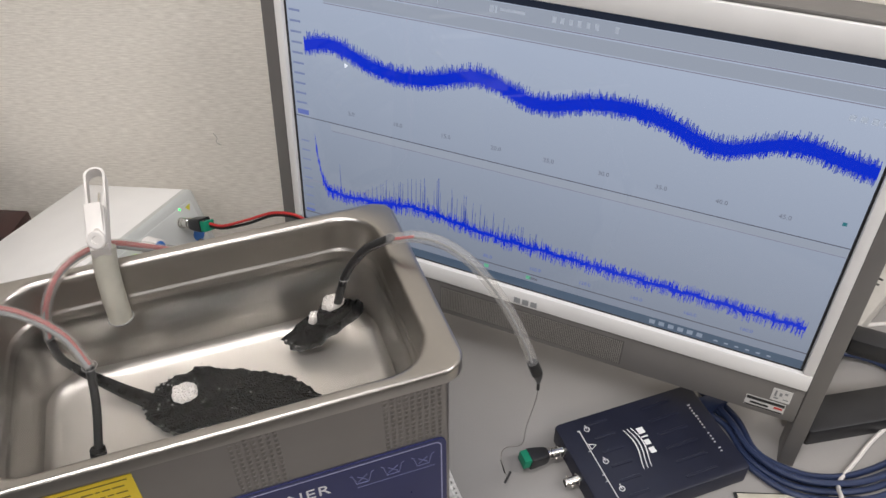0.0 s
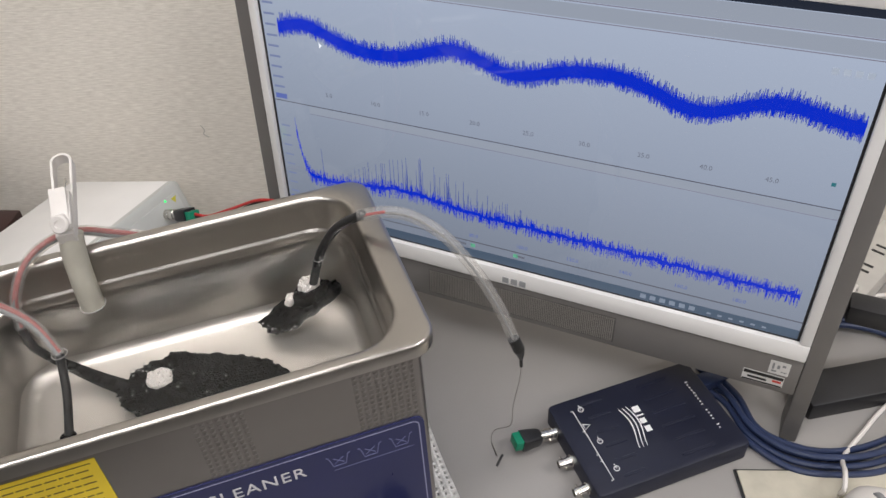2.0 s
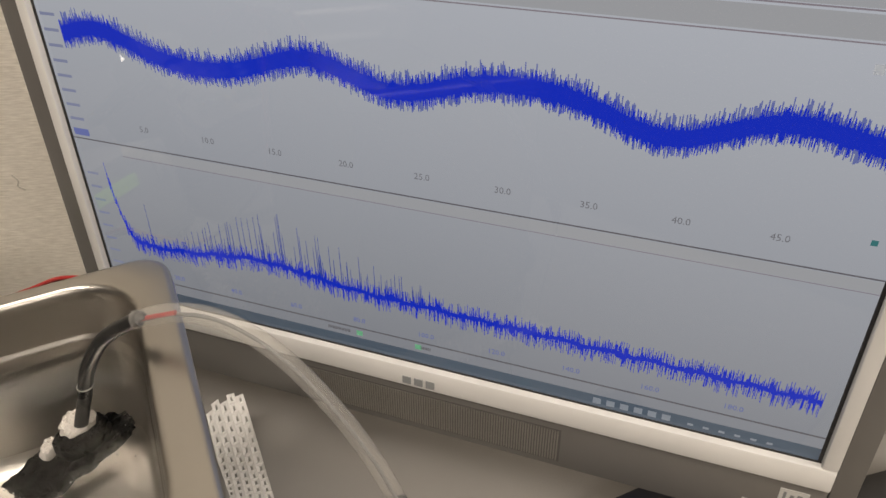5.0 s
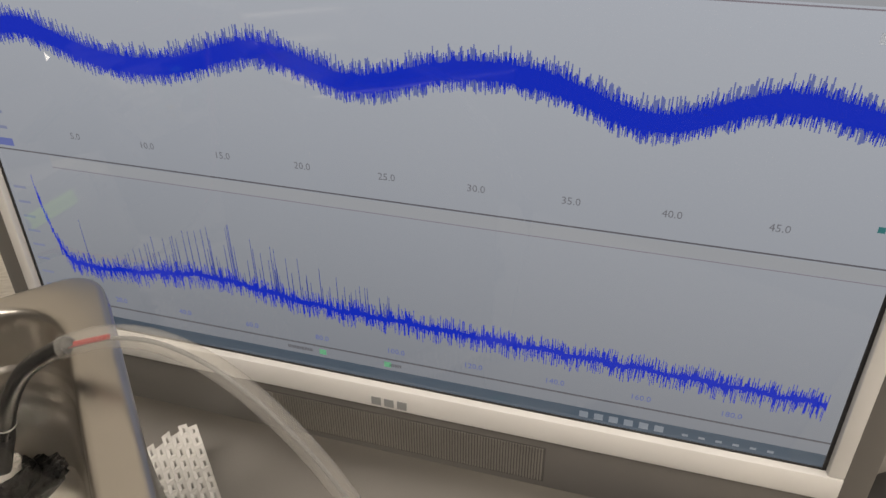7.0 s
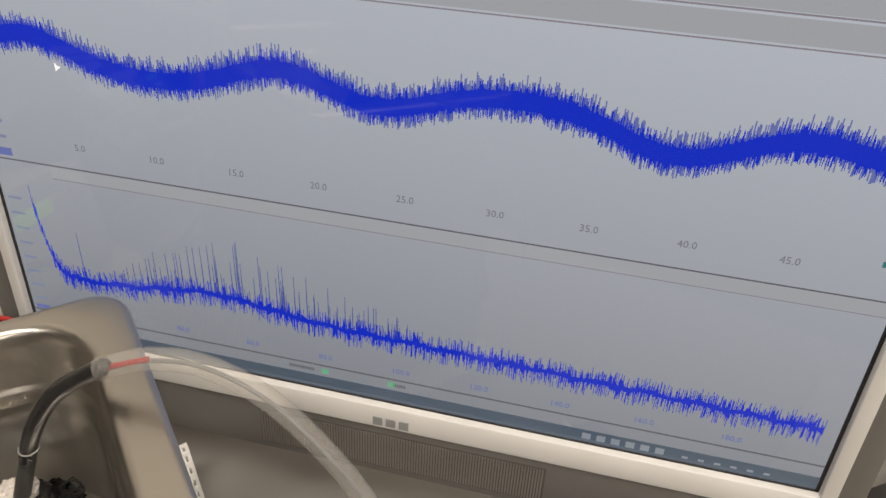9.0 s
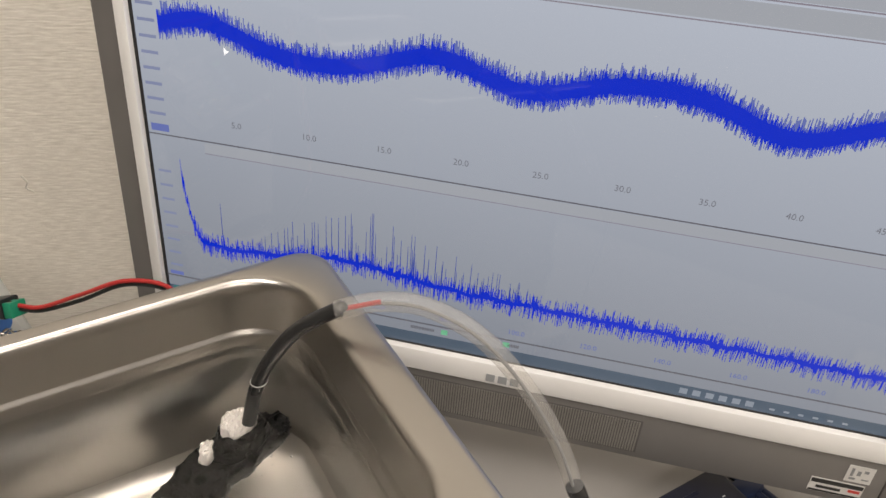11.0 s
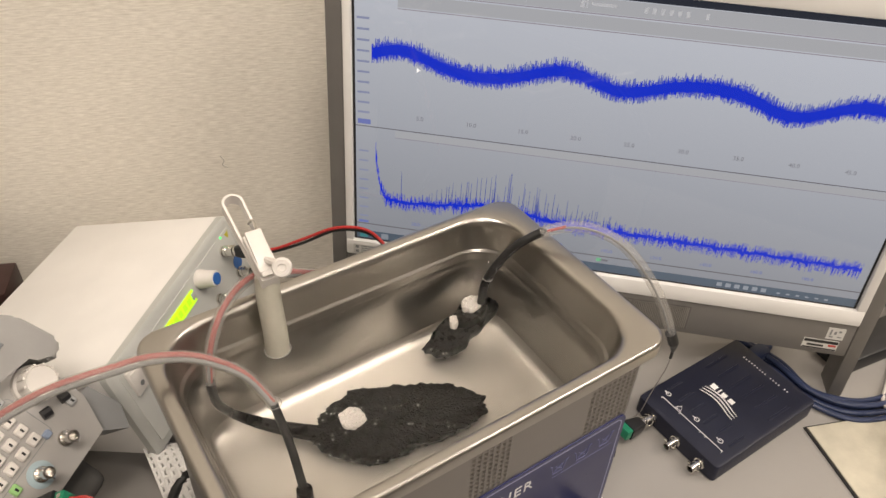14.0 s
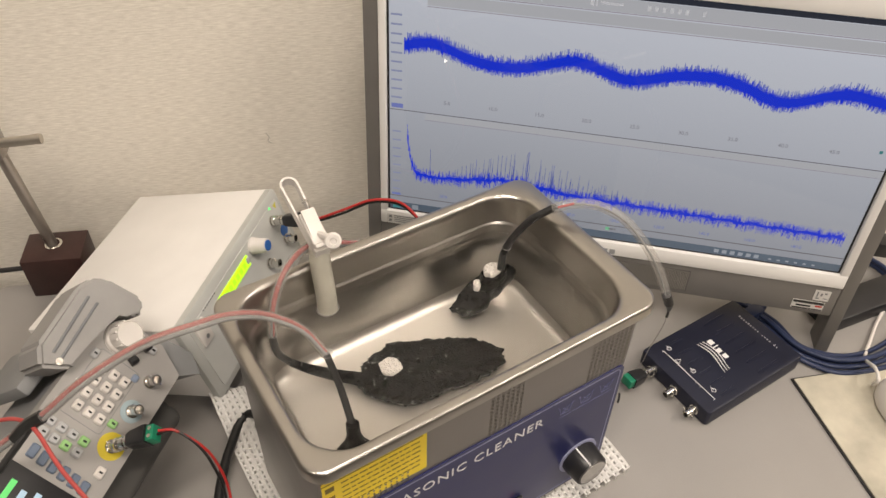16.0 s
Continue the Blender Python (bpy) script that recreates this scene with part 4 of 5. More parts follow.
part("end_knob", lathe([(0.0050, 0), (0.0058, 0.0008), (0.0058, 0.0028), (0.0050, 0.0036), (0.0026, 0.0036), (0.0022, 0.0028)], 24, m=Matrix.Translation((-0.1830, 0.1300, 0.2095)) @ pose(0, 0, 0, 62, 0, -25)), M_CLIP, clip, "round white thumb end")
part("knob_arm", sweep([(-0.1865, 0.159, 0.198), (-0.1855, 0.147, 0.203), (-0.1840, 0.135, 0.2085)], 0.0023, 8, 5), M_CLIP, clip)
part("spring", sweep([(-0.1830, 0.180, 0.2065), (-0.1815, 0.175, 0.2115), (-0.1825, 0.166, 0.209), (-0.1835, 0.158, 0.200), (-0.1840, 0.1490, 0.1860)], 0.0008, 6, 6), M_CHROME, clip, "bent steel spring wire")
part("silicone_tube", sweep([(-0.1860, 0.1500, 0.188), (-0.1880, 0.1460, 0.175), (-0.1890, 0.1405, 0.155), (-0.1895, 0.1385, 0.1355)], 0.0076, 20), M_CLEARB, clip, "milky silicone tube section")
part("wet_ring", sweep([(-0.1895 + 0.0082 * math.cos(a), 0.1385 + 0.0082 * math.sin(a), 0.1366) for a in [k * math.pi / 8 for k in range(17)]], 0.0004, 6, 0), M_WETR, clip)

# ---- amplifier ----
a_ = radians(-46.3)
hx = Vector((math.cos(a_), math.sin(a_), 0))
axx = Vector((-math.sin(a_), math.cos(a_), 0))
tl = radians(16)
aN, aU = hx * math.cos(tl) + Vector((0, 0, math.sin(tl))), Vector((0, 0, math.cos(tl))) - hx * math.sin(tl)
amp_m = Matrix((axx, aU, aN)).transposed().to_4x4()
amp_m.translation = (-0.141, 0.3855, 0.0575)
amp = thing("bench_amplifier", "ivory bench amplifier with grey front panel tilted on its feet", "amplifier", m=amp_m)
AX0, AX1, AY0, AD = -0.199, 0.003, -0.090, -0.172
part("case", box(AX0, AX1, AY0, 0.0, AD, -0.006, 0.0025), M_AMP, amp, "ivory painted steel case")
fp = part("front_bezel", loft([rr(AX0 - 0.001, AX1 + 0.001, AY0 - 0.001, 0.001, 0.006, -0.0065, 5), rr(AX0 - 0.001, AX1 + 0.001, AY0 - 0.001, 0.001, 0.006, 0.0, 5), rr(AX0 + 0.002, AX1 - 0.002, AY0 + 0.002, -0.002, 0.005, 0.002, 5)], True, True), M_AMPF, amp, "grey moulded front bezel")
part("front_plate", loft([rr(AX0 + 0.008, AX1 - 0.007, AY0 + 0.008, -0.008, 0.003, 0.0018, 4), rr(AX0 + 0.008, AX1 - 0.007, AY0 + 0.008, -0.008, 0.003, 0.0027, 4)], True, True), mat("pale_grey_plate", (0.55, 0.56, 0.54), 0.5, vary=0.03), amp, "pale grey printed plate")


def at_amp(x, y, z=0.0026):
    return Matrix.Translation((x, y, z))


for x, y in ((-0.025, -0.021), (-0.017, -0.052), (-0.058, -0.050)):
    bnc("coaxial_socket", amp, at_amp(x, y), "brass-toned coaxial socket")
kn = part("level_knob", lathe([(0.0085, 0), (0.0085, 0.003), (0.0078, 0.004), (0.0072, 0.0165), (0.0066, 0.0175)], 28), M_CLIP, amp, "white level knob with blue cap", m=at_amp(-0.068, -0.0175))
part("cap", lathe([(0.0054, 0.0174), (0.0054, 0.0182), (0.005, 0.0185)], 24), mat("blue_cap", (0.03, 0.14, 0.45), 0.4), kn, "blue knob cap")
part("blue_ring", lathe([(0.0068, 0), (0.0068, 0.0006)], 24), mat("blue_print", (0.05, 0.15, 0.42), 0.5), amp, m=at_amp(-0.013, -0.043))
M_LCD = mat("yellow_green_display", (0.31, 0.60, 0.012), 0.3, vary=0.02, emit=1.7)
lcd = part("level_display", box(-0.144, -0.083, -0.028, -0.016, 0.0027, 0.0040, 0.0005), M_LCD, amp, "glowing yellow-green display")
part("digits", bars([(-0.1405 + k * 0.0075, -0.1360 + k * 0.0075, -0.0245, -0.0190) for k in range(7)], 0.0040, 0.0042), mat("lcd_digit", (0.26, 0.50, 0.012), 0.5, emit=1.5), lcd, smooth=False)
part("button", box(-0.088, -0.082, -0.025, -0.018, 0.0027, 0.0045, 0.0008), M_AMPF, amp)
part("power_lamp", lathe([(0.0013, 0.0027), (0.0008, 0.0038)], 10, m=Matrix.Translation((-0.020, -0.0095, 0))), mat("green_lamp", (0.05, 0.7, 0.15), 0.3, vary=0, emit=1.5), amp, "small green lamp")
part("yellow_mark", lathe([(0.004, 0.0026), (0.004, 0.0029)], 3, m=Matrix.Translation((-0.010, -0.013, 0)) @ pose(0, 0, 0, 0, 0, 30)), mat("yellow_mark_ink", (0.55, 0.50, 0.05), 0.5), amp, "yellow warning triangle", smooth=False)
part("panel_print", bars([(-0.166 + k * 0.0036, -0.1642 + k * 0.0036, -0.0096, -0.0082) for k in range(7)], 0.0027, 0.0028), M_BLKW, amp, "small dark printed marks", smooth=False)["kind"] = "stuff"
sw = part("power_switch", box(-0.187, -0.171, -0.034, -0.010, 0.0027, 0.0055, 0.0008), M_CLIP, amp, "white rocker power switch")
part("rocker", box(-0.1845, -0.1735, -0.0315, -0.0125, 0.0045, 0.0075, 0.001, m=pose(0, 0, 0, 4, 0, 0)), M_CLIP, sw)
part("off_mark", lathe([(0.0022, 0.0), (0.0022, 0.0004)], 14, m=Matrix.Translation((-0.179, -0.0265, 0.0065)) @ pose(0, 0, 0.0, 4, 0, 0)), M_GREY, sw)
for x in (AX0 + 0.02, AX1 - 0.02):
    part("foot", box(x - 0.006, x + 0.006, AY0 - 0.036, AY0, -0.03, -0.012, 0.002), M_GREY, amp, "grey tilt foot")
    part("foot", box(x - 0.006, x + 0.006, AY0 - 0.005, AY0, AD + 0.01, AD + 0.024, 0.001), M_GREY, amp, "grey rear foot")
amp_ad = adapter(amp_m @ at_amp(-0.025, -0.021, 0.005) @ pose(0, 0, 0, 0, 0, -20), "black and green screw-terminal plug on the amplifier", "screw-terminal plugs")
q = amp_ad.matrix_world @ Vector((0, 0, 0.0455))
wr = thing("red_black_wire", "twin red and black wire curving from the amplifier", "wire", "red and black wires")
for nm, m_, dz in (("red_strand", M_RED, 0.0014), ("black_strand", M_BLKW, -0.0014)):
    part(nm, sweep([q + Vector((0, 0, dz)), (q.x + 0.012, q.y - 0.004, q.z - 0.003 + dz), (-0.092, 0.318, 0.056 + dz * 1.5), (-0.066, 0.302, 0.070 + dz), (-0.044, 0.283, 0.070 + dz), (-0.040, 0.250, 0.066), (-0.062, 0.208, 0.088), (-0.096, 0.190, 0.112)], 0.0014, 8), m_, wr)

# ---- function generator ----
R2 = Vector((0.821, 0.571, 0))
U2 = Vector((-0.571 * math.cos(radians(50)), 0.821 * math.cos(radians(50)), math.sin(radians(50))))
N2 = R2.cross(U2)
fg_m = Matrix((R2, U2, N2)).transposed().to_4x4()
fg_m.translation = Vector((-0.3160, 0.1930, 0.0725)) - 0.012 * N2
fg_m = fg_m @ pose(0, 0, 0, 0, 0, 8)
fgen = thing("function_generator", "grey bench function generator with keypad, tilted back on its handle", "function generator", m=fg_m)
M_FACE = mat("pale_grey_face", (0.34, 0.33, 0.318), 0.5, vary=0.03, scale=30, bump=0.05)
M_KEYW = mat("white_key_rubber", (0.66, 0.63, 0.60), 0.5, vary=0.03)
M_KEYG = mat("grey_key_rubber", (0.42, 0.43, 0.44), 0.5, vary=0.03)
M_KEYB = mat("blue_key_rubber", (0.13, 0.17, 0.24), 0.5, vary=0.05)
M_KEYL = mat("green_key_rubber", (0.30, 0.55, 0.22), 0.5, vary=0.05)
fo = [(-0.245, -0.017), (0.0195, -0.017), (0.031, 0.008), (0.031, 0.030), (0.016, 0.058), (-0.245, 0.058)]
part("face", poly(fo, -0.012, 0.0), M_FACE, fgen, "pale grey front face", smooth=False)
part("case", poly([(-0.24, -0.015), (0.014, -0.015), (0.018, 0.01), (0.018, 0.03), (0.012, 0.055), (-0.24, 0.055)], -0.095, -0.012), M_GREY, fgen, "grey case", smooth=False)
part("rubber_boot", box(-0.24, 0.004, -0.047, -0.015, -0.118, -0.018, 0.008, 3), mat("dark_boot_rubber", (0.075, 0.073, 0.07), 0.7, vary=0.08), fgen, "dark rubber boot")
part("corner_guard", poly([(0.0195, -0.017), (0.034, -0.034), (0.044, -0.018), (0.040, 0.008), (0.031, 0.010)], -0.045, -0.006), M_GREY, fgen, "grey corner guard", smooth=False)
gp = [(-0.0283, 0.0574), (-0.041, 0.0772), (-0.028, 0.088), (0.024, 0.091), (0.0355, 0.0875), (0.0433, 0.0768), (0.0482, 0.047), (0.040, 0.040), (0.0331, 0.0400), (0.0300, 0.050), (0.0266, 0.0565), (0.0, 0.0585)]
bm = poly(gp, -0.030, 0.012)
bmesh.ops.bevel(bm, geom=[e for e in bm.edges], offset=0.003, segments=2, affect="EDGES")
hd = part("handle", bm, mat("pale_handle_grey", (0.29, 0.285, 0.28), 0.55, vary=0.06, scale=40, bump=0.1), fgen, "moulded grey carrying handle end")
for k in range(2):
    part("handle_groove", sweep([(-0.027, 0.069 + k * 0.007, 0.0121), (0.022, 0.0725 + k * 0.008, 0.0121)], 0.0012, 6, 6), mat("groove_grey", (0.17, 0.18, 0.19), 0.6), hd)
part("handle_screw", lathe([(0.0028, 0.012), (0.0028, 0.0126), (0.0018, 0.0126)], 14, m=Matrix.Translation((-0.030, 0.069, 0))), M_CHROME, hd)
part("prop_leg", box(-0.05, 0.0, 0.062, 0.074, -0.125, -0.028, 0.003), M_GREY, fgen, "grey handle leg")
kb = part("main_knob", lathe([(0.0135, 0), (0.013, 0.003), (0.0115, 0.0045), (0.0108, 0.015), (0.0100, 0.0165), (0.0095, 0.0158)], 32), M_KEYW, fgen, "white rotary knob", m=Matrix.Translation((0.0165, 0.0395, 0)))
for k in range(12):
    a = k * math.pi / 6
    part("grip_rib", box(-0.0007, 0.0007, 0.0104, 0.0118, 0.005, 0.0155, m=pose(0, 0, 0, 0, 0, math.degrees(a))), M_KEYW, kb, smooth=False)


def key(x, y, w, h, material, name="key", mark_=True):
    k = part(name, loft([rr(x - w / 2, x + w / 2, y - h / 2, y + h / 2, 0.0012, 0.0, 3), rr(x - w / 2, x + w / 2, y - h / 2, y + h / 2, 0.0012, 0.0018, 3), rr(x - w / 2 + 0.0008, x + w / 2 - 0.0008, y - h / 2 + 0.0008, y + h / 2 - 0.0008, 0.0008, 0.0028, 3)], True, True), material, fgen)
    if mark_:
        part("legend", box(x - 0.0007, x + 0.0007, y - 0.0014, y + 0.0014, 0.0028, 0.0030), M_BLKW, k, smooth=False)
    return k


for i in range(4):
    for j in range(3):
        key(-0.0113 - 0.0110 * i, 0.0369 - 0.0097 * j, 0.0078, 0.0068, M_KEYW, "number_key")
for i, m_ in ((0, M_KEYG), (1, M_KEYG), (2, M_KEYL), (3, M_KEYG)):
    for j in range(2):
        key(-0.0635 - 0.009 * j, 0.0465 - 0.0095 * i, 0.0068, 0.0072, M_KEYL if (i, j) in ((2, 1), (3, 0)) else M_KEYG, "function_key")
for i in range(6):
    key(-0.0865 - 0.0008 * i, 0.0441 - 0.0090 * i, 0.0100, 0.0062, M_KEYB, "soft_key", False)
key(-0.0757, -0.0048, 0.0085, 0.0066, M_KEYW, "output_key")
key(-0.0500, 0.0510, 0.0070, 0.0050, M_KEYG, "menu_key")
key(-0.0060, 0.0490, 0.0075, 0.0055, M_KEYG, "menu_key")
key(0.0225, 0.0130, 0.0060, 0.0055, M_KEYG, "trigger_key")
key(-0.0040, 0.0125, 0.0055, 0.0050, mat("pale_blue_key", (0.25, 0.31, 0.42), 0.5), "shift_key", False)
key(-0.0420, 0.0075, 0.0060, 0.0065, M_KEYL, "channel_key")
ring_plate("keypad_outline", -0.054, 0.001, 0.0105, 0.0475, 0.003, 0.0005, 0.0, 0.0002, M_GREY, fgen)
for x in (0.0035, 0.0185):
    part("arrow_key", sweep([(x, 0.0225 - (x - 0.0035) * 0.2, 0.0012), (x + 0.006, 0.0205 - (x - 0.0035) * 0.2, 0.0018)], 0.0034, 8, 3), M_BLACKP, fgen, "dark arrow key")
dsp = part("display_frame", box(-0.235, -0.098, -0.010, 0.054, -0.001, 0.0012, 0.0006), M_BLACKP, fgen, "dark glossy display window")
M_FGT = mat("display_pale_text", (0.35, 0.50, 0.62), 0.4, vary=0, emit=0.4)
M_FGG = mat("display_green_text", (0.10, 0.55, 0.15), 0.4, vary=0, emit=0.5)
for i in range(5):
    part("display_field", bars([(-0.128, -0.108 - 0.003 * (i % 2), 0.0405 - i * 0.0098, 0.0450 - i * 0.0098)], 0.0012, 0.0014), M_FGG if i == 0 else M_FGT, dsp, smooth=False)
M_HIY = mat("yellow_marker_ring", (0.60, 0.48, 0.04), 0.5, vary=0.1)
part("marker_ring", lathe([(0.0105, 0.0), (0.0105, 0.0004)], 24, m=Matrix.Translation((-0.0558, -0.0014, 0))), M_HIY, fgen, "yellow ring round the output socket")
part("marker_ring", lathe([(0.009, 0.0), (0.009, 0.0004)], 24, m=Matrix.Translation((-0.0262, 0.0001, 0))), mat("blue_marker_ring", (0.33, 0.42, 0.46), 0.5, vary=0.08), fgen, "pale blue ring round the second socket")
for x, y in ((0.0005, 0.0011), (-0.0262, 0.0001), (-0.0558, -0.0014)):
    bnc("coaxial_socket", fgen, Matrix.Translation((x, y, 0.0004)))
fg_ad = adapter(fg_m @ Matrix.Translation((-0.0558, -0.0014, 0.006)) @ pose(0, 0, 0, 22, 16, 20), "black and green screw-terminal plug on the generator", "screw-terminal plugs")
q = fg_ad.matrix_world @ Vector((0, 0, 0.0455))
wr = thing("red_black_wire", "twin red and black wire hanging from the generator plug", "wire", "red and black wires")
for nm, m_, dz in (("red_strand", M_RED, 0.0015), ("black_strand", M_BLKW, -0.0015)):
    part(nm, sweep([q + Vector((dz, 0, dz)), q + Vector((0.014, -0.008, 0.0)), q + Vector((0.028 + dz, -0.030, -0.020)), q + Vector((0.024 + dz, -0.055, -0.06)), q + Vector((-0.02, -0.09, -0.115)), q + Vector((-0.08, -0.12, -0.142))], 0.0011, 8), m_, wr)
wr = thing("red_black_wire", "red wire with dark joint crossing the generator", "wire", "red and black wires")
part("red_strand", sweep([(-0.47, 0.19, 0.12), (-0.425, 0.165, 0.135), (-0.398, 0.140, 0.147), (-0.388, 0.100, 0.140), (-0.372, 0.040, 0.115), (-0.38, -0.02, 0.06), (-0.40, -0.06, -0.055)], 0.0014, 8), mat("wire_red_c", (0.42, 0.07, 0.065), 0.45), wr)
part("joint", sweep([(-0.408, 0.136, 0.140), (-0.398, 0.138, 0.146), (-0.388, 0.136, 0.151)], 0.0046, 10, 5), M_SLEEVE, wr, "dark taped joint")
part("black_strand", sweep([(-0.396, 0.137, 0.146), (-0.415, 0.128, 0.136), (-0.46, 0.11, 0.112)], 0.0024, 8), M_BLKW, wr)

# ---- magnetic stand ----
stand = thing("magnetic_stand", "dark red magnetic base with steel rod and clamped cross bar", "stand", m=Matrix.Translation((-0.351, 0.497, DESK)) @ pose(0, 0, 0, 0, 0, -24))
M_BASE = mat("dark_red_enamel", (0.040, 0.017, 0.015), 0.35, vary=0.25, scale=30, bump=0.2)
M_ROD = mat("dull_steel", (0.38, 0.35, 0.32), 0.35, 0.9, vary=0.1)
part("base", box(-0.033, 0.029, -0.022, 0.024, 0.0, 0.052, 0.0015), M_BASE, stand, "dark red enamel base block")
part("rod", sweep([(-0.004, 0.004, 0.048), (-0.012, 0.004, 0.14), (-0.020, 0.004, 0.235)], 0.0058, 16, 4), M_ROD, stand, "upright steel rod")
part("nut", lathe([(0.009, 0.050), (0.009, 0.053), (0.0065, 0.0535), (0.0065, 0.050)], 20, m=Matrix.Translation((-0.003, 0.004, 0))), M_CHROME, stand, "bright ring nut")
cl = part("clamp", box(-0.032, -0.008, -0.008, 0.014, 0.172, 0.200, 0.003), M_ROD, stand, "steel clamp block")
part("cross_bar", sweep([(-0.09, -0.010, 0.190), (0.034, -0.010, 0.197)], 0.0048, 16, 4), mat("bright_bar", (0.55, 0.51, 0.45), 0.3, 0.9), stand, "bright steel cross bar")
part("thumb_screw", sweep([(-0.020, 0.003, 0.200), (-0.016, 0.003, 0.212), (-0.008, 0.003, 0.219)], 0.0022, 8, 4), M_CHROME, cl)
part("lever", sweep([(-0.024, 0.0, 0.025), (-0.09, 0.0, 0.022)], 0.0028, 8, 4), M_BLACKP, stand, "black lever rod")

# ---- right side of the desk ----
pa, pb = Vector((0.93, -0.37, 0)).normalized(), Vector((-0.33, -0.944, 0)).normalized()
pad = thing("mouse_pad", "worn stained cream mouse pad with black edge", "mouse pad")
pc = Vector((0.2335, -0.0210, DESK))
def pad_sheet(inset_, z0, z1):
    o = [pc + pa * inset_ + pb * inset_, pc + pa * (0.22 - inset_) + pb * inset_, pc + pa * (0.22 - inset_) + pb * (0.25 - inset_), pc + pa * inset_ + pb * (0.25 - inset_)]
    return loft([[(p.x, p.y, z0) for p in o], [(p.x, p.y, z1) for p in o]], True, True)
part("rubber_base", pad_sheet(0.0, DESK + 0.0002, DESK + 0.0022), M_BLACKP, pad, "black rubber base", smooth=False)
mp_ = mat("stained_pad_cloth", (0.47, 0.44, 0.36), 0.8, vary=0.22, scale=28, bump=0.2)
part("cloth", pad_sheet(0.0018, DESK + 0.0022, DESK + 0.0034), mp_, pad, "stained cream cloth top", smooth=False)
RIGHT = Vector((0.0175, 0.007, 0))
mouse = thing("computer_mouse", "white wired computer mouse on the pad", "mouse", m=Matrix.Translation((0.2935, -0.121, DESK + 0.0034)) @ pose(0, 0, 0, 0, 0, -8))
part("shell", loft([[(0.030 * f * math.cos(a), 0.050 * f * math.sin(a) * (1 - 0.05 * math.sin(a)), z) for a in [2 * math.pi * k / 32 for k in range(32)]] for f, z in ((0.90, 0.0), (0.98, 0.003), (1.0, 0.009), (0.96, 0.018), (0.84, 0.026), (0.60, 0.032), (0.3, 0.0345), (0.08, 0.035))], True, True), M_CLIP, mouse, "white rounded shell")
part("wheel", lathe([(0.006, -0.0025), (0.007, -0.0015), (0.007, 0.0015), (0.006, 0.0025)], 16, m=Matrix.Translation((0, 0.026, 0.0275)) @ pose(0, 0, 0, 0, 90, 0)), M_GREY, mouse)
part("cable", sweep([mouse.matrix_world.inverted() @ (Vector(p) + RIGHT) for p in ((0.272, -0.079, -0.052), (0.270, -0.081, -0.040), (0.280, -0.070, -0.040), (0.299, -0.052, -0.056), (0.330, -0.038, -0.059), (0.37, -0.022, -0.06), (0.45, 0.0, -0.06))], 0.0019, 8), M_CLIP, mouse, "white mouse cable")
M_NAVYC = mat("dark_blue_cable", (0.022, 0.034, 0.085), 0.4, vary=0.08)
for k, (o, z) in enumerate(((0.0, 0.004), (0.0075, 0.0045), (0.004, 0.0105), (0.0150, 0.004), (-0.0080, 0.004))):
    cb_ = thing("blue_cable", "dark blue cable looped on the desk beside the display", "cable", "looped blue cables")
    part("jacket", sweep([Vector(p) + RIGHT for p in ((0.222 + 0.01 * k, 0.075, DESK + z), (0.246 + o, 0.034, DESK + z), (0.2455 + o * 0.7, -0.004 + o * 0.3, DESK + z), (0.2600 + o * 0.4, -0.036 + o, DESK + z), (0.289, -0.055 + o, DESK + z), (0.327, -0.064 + o, DESK + z), (0.375, -0.058 + o, DESK + z), (0.415, -0.025 + o, DESK + z), (0.43, 0.03, DESK + z), (0.40, 0.075 - o, DESK + z + 0.004), (0.34, 0.095 - o, DESK + z + 0.004), (0.28, 0.10 - o, DESK + z + 0.002))], 0.0027, 10), M_NAVYC, cb_)
usb = thing("usb_plug", "dark blue plug at the back of the oscilloscope", "plug", m=pm @ Matrix.Translation((PX1, 0.026, 0.010)))
part("shell", box(0.0, 0.022, -0.007, 0.007, -0.005, 0.006, 0.002), M_NAVYC, usb)
part("boot", sweep([(0.021, 0, 0), (0.03, 0.001, -0.001), (0.036, 0.004, -0.004)], [0.0045 - 0.0001 * k for k in range(11)], 10, 5), M_NAVYC, usb)
strip = thing("power_strip", "white power strip lying behind the display", "power strip", m=Matrix.Translation((0.455, 0.105, DESK)) @ pose(0, 0, 0, 0, 0, 25))
part("body", box(-0.03, 0.10, -0.018, 0.018, 0.0, 0.028, 0.004), mat("aged_white_plastic", (0.52, 0.50, 0.46), 0.45, vary=0.06), strip, "white plastic body")
for k in range(3):
    part("socket", bars([(-0.03 + k * 0.035, -0.027 + k * 0.035, -0.006, 0.006), (-0.02 + k * 0.035, -0.017 + k * 0.035, -0.006, 0.006)], 0.0278, 0.0284), M_INK, strip, smooth=False)
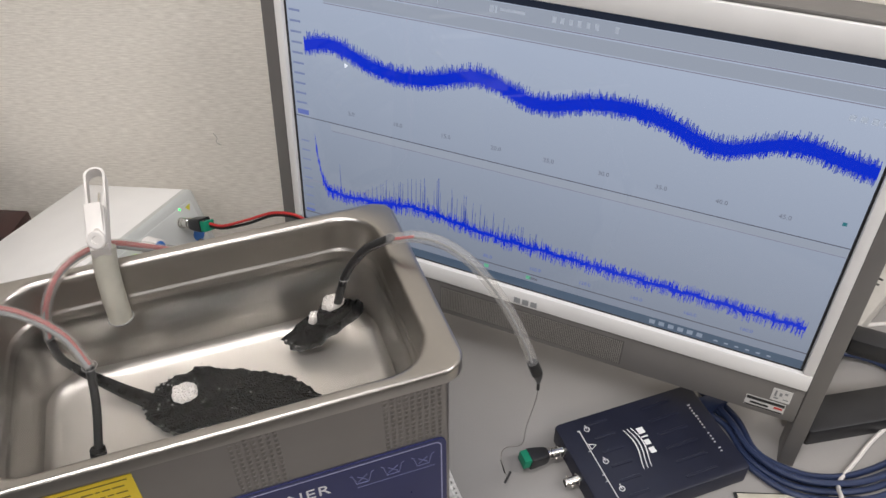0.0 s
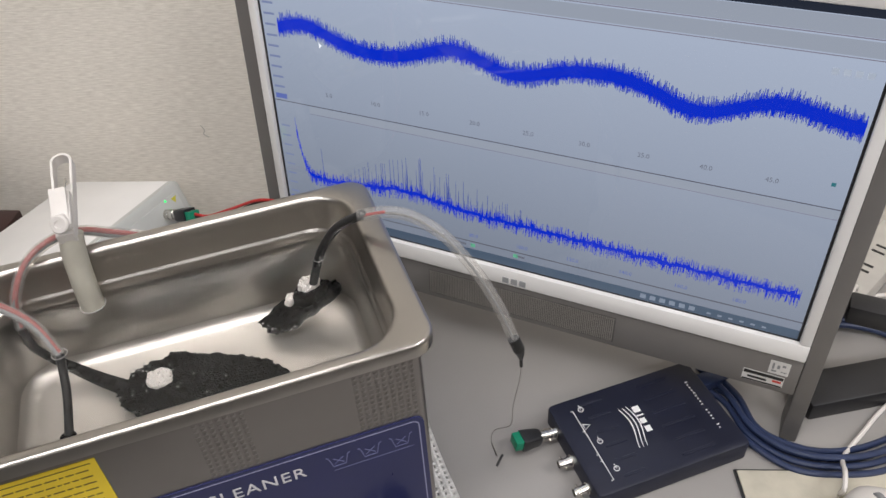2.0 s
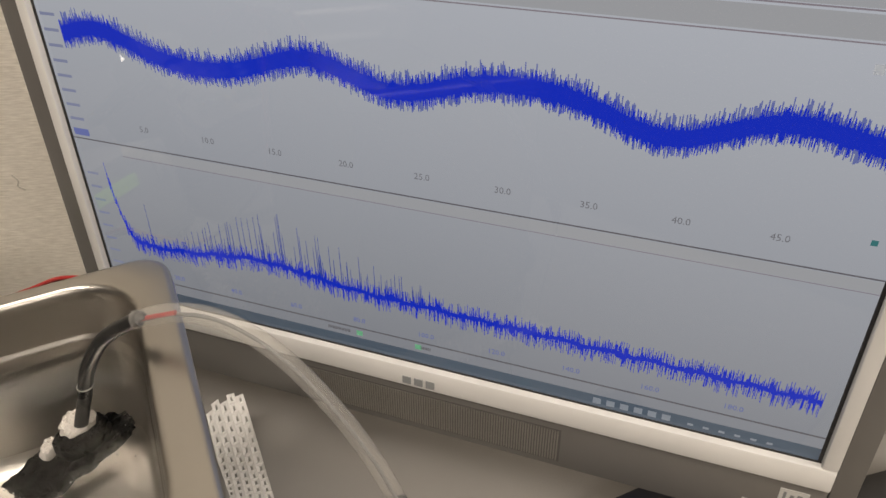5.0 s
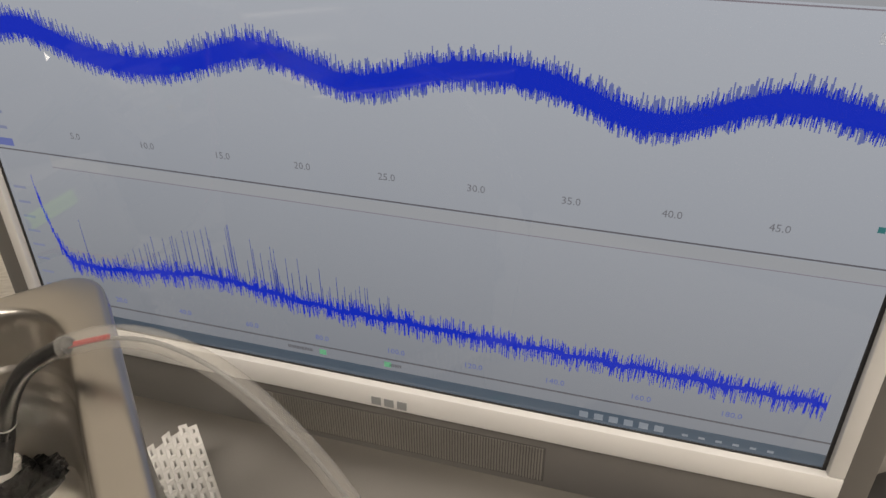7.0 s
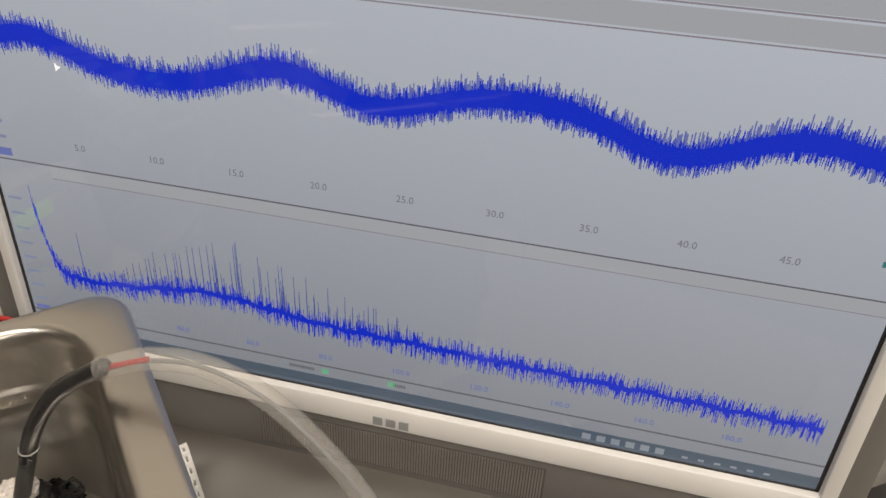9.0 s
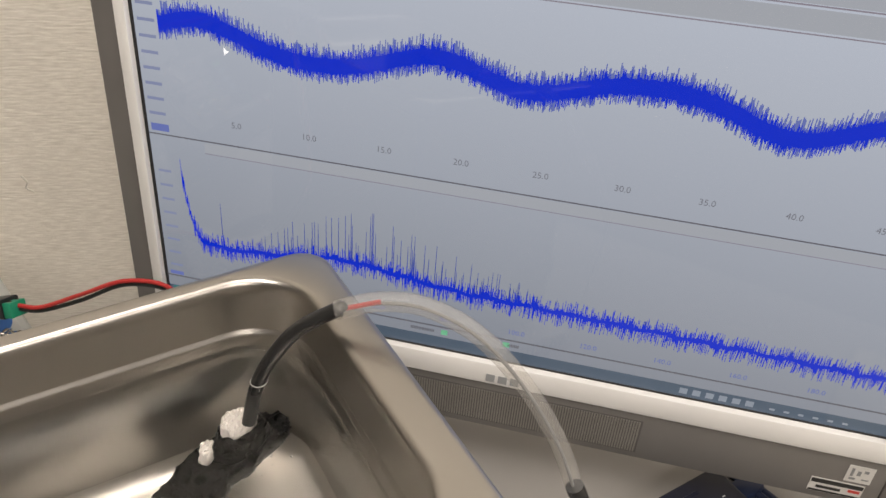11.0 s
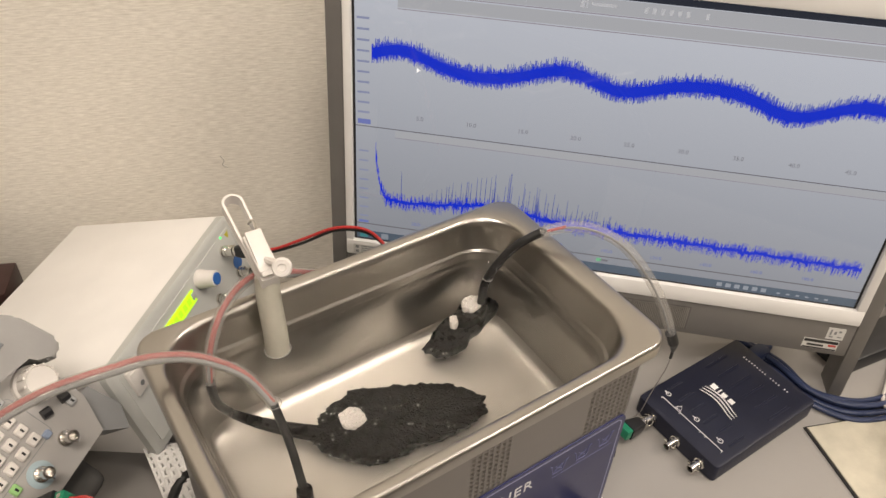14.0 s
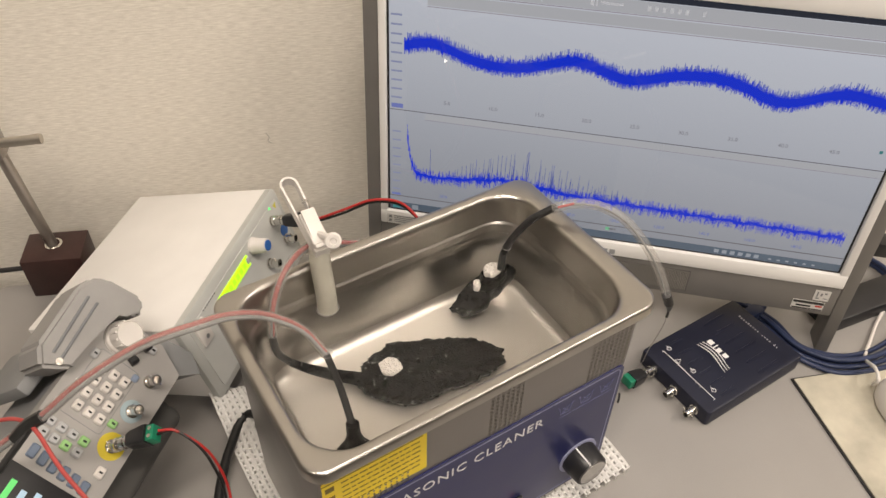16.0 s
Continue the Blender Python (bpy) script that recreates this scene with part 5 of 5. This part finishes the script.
plug = thing("power_plug", "black moulded power plug in the back of the display", "plug", m=Matrix.Translation((0.3498, 0.0070, 0.0460)) @ pose(0, 0, 0, 0, 0, -43.5))
part("body", box(-0.016, 0.016, -0.010, 0.010, -0.009, 0.009, 0.003), M_BLACKP, plug)
part("prong_base", box(-0.040, -0.016, -0.007, 0.007, -0.006, 0.006, 0.001), M_BLACKP, plug)
part("cord", sweep([(0.015, 0, 0), (0.032, 0.004, -0.003), (0.060, 0.030, -0.022), (0.085, 0.070, -0.060), (0.100, 0.110, -0.100)], 0.0042, 10), M_BLKW, plug, "black power cord")
for k, (dx, dy) in enumerate(((0.0, 0.0), (0.012, 0.014))):
    wc = thing("white_cable", "loose white cable behind the display", "cable", "white cables")
    part("jacket", sweep([Vector(p) + RIGHT for p in ((0.33 + dx, 0.075 + dy, DESK + 0.003), (0.350 + dx, 0.045 + dy, 0.0 - 0.02 * k), (0.375, 0.040 + dy, -0.012), (0.395 + dx, 0.060 + dy, -0.02), (0.43 + dx, 0.075 + dy, DESK + 0.004), (0.50, 0.06 + dy, DESK + 0.003))], 0.0022, 8), M_CLIP, wc)
pw = thing("black_cable", "black power cord running down beside the cleaner", "cable")
part("jacket", sweep([(-0.236, 0.170, -0.02), (-0.250, 0.205, -0.036), (-0.262, 0.206, -0.042), (-0.276, 0.192, -0.046), (-0.291, 0.173, -0.048), (-0.306, 0.148, -0.052), (-0.318, 0.115, -0.0565), (-0.33, 0.05, -0.0585), (-0.37, -0.03, -0.0585)], 0.0042, 12), M_BLKW, pw)

# ---- ceiling lights ----
M_GLOW = mat("lamp_diffuser", (1.0, 0.95, 0.86), 0.5, vary=0, emit=3.6)
for lx, ly in TUBES:
    cl_ = thing("ceiling_light", "white ceiling batten with a glowing diffuser", "ceiling light", "ceiling lights", m=Matrix.Translation((lx, ly, CEIL)))
    part("housing", box(-0.62, 0.62, -0.14, 0.14, -0.05, 0.0, 0.004), M_CLIP, cl_)
    part("diffuser", box(-0.60, 0.60, -0.125, 0.125, -0.066, -0.0505, 0.004), M_GLOW, cl_, "glowing white diffuser")
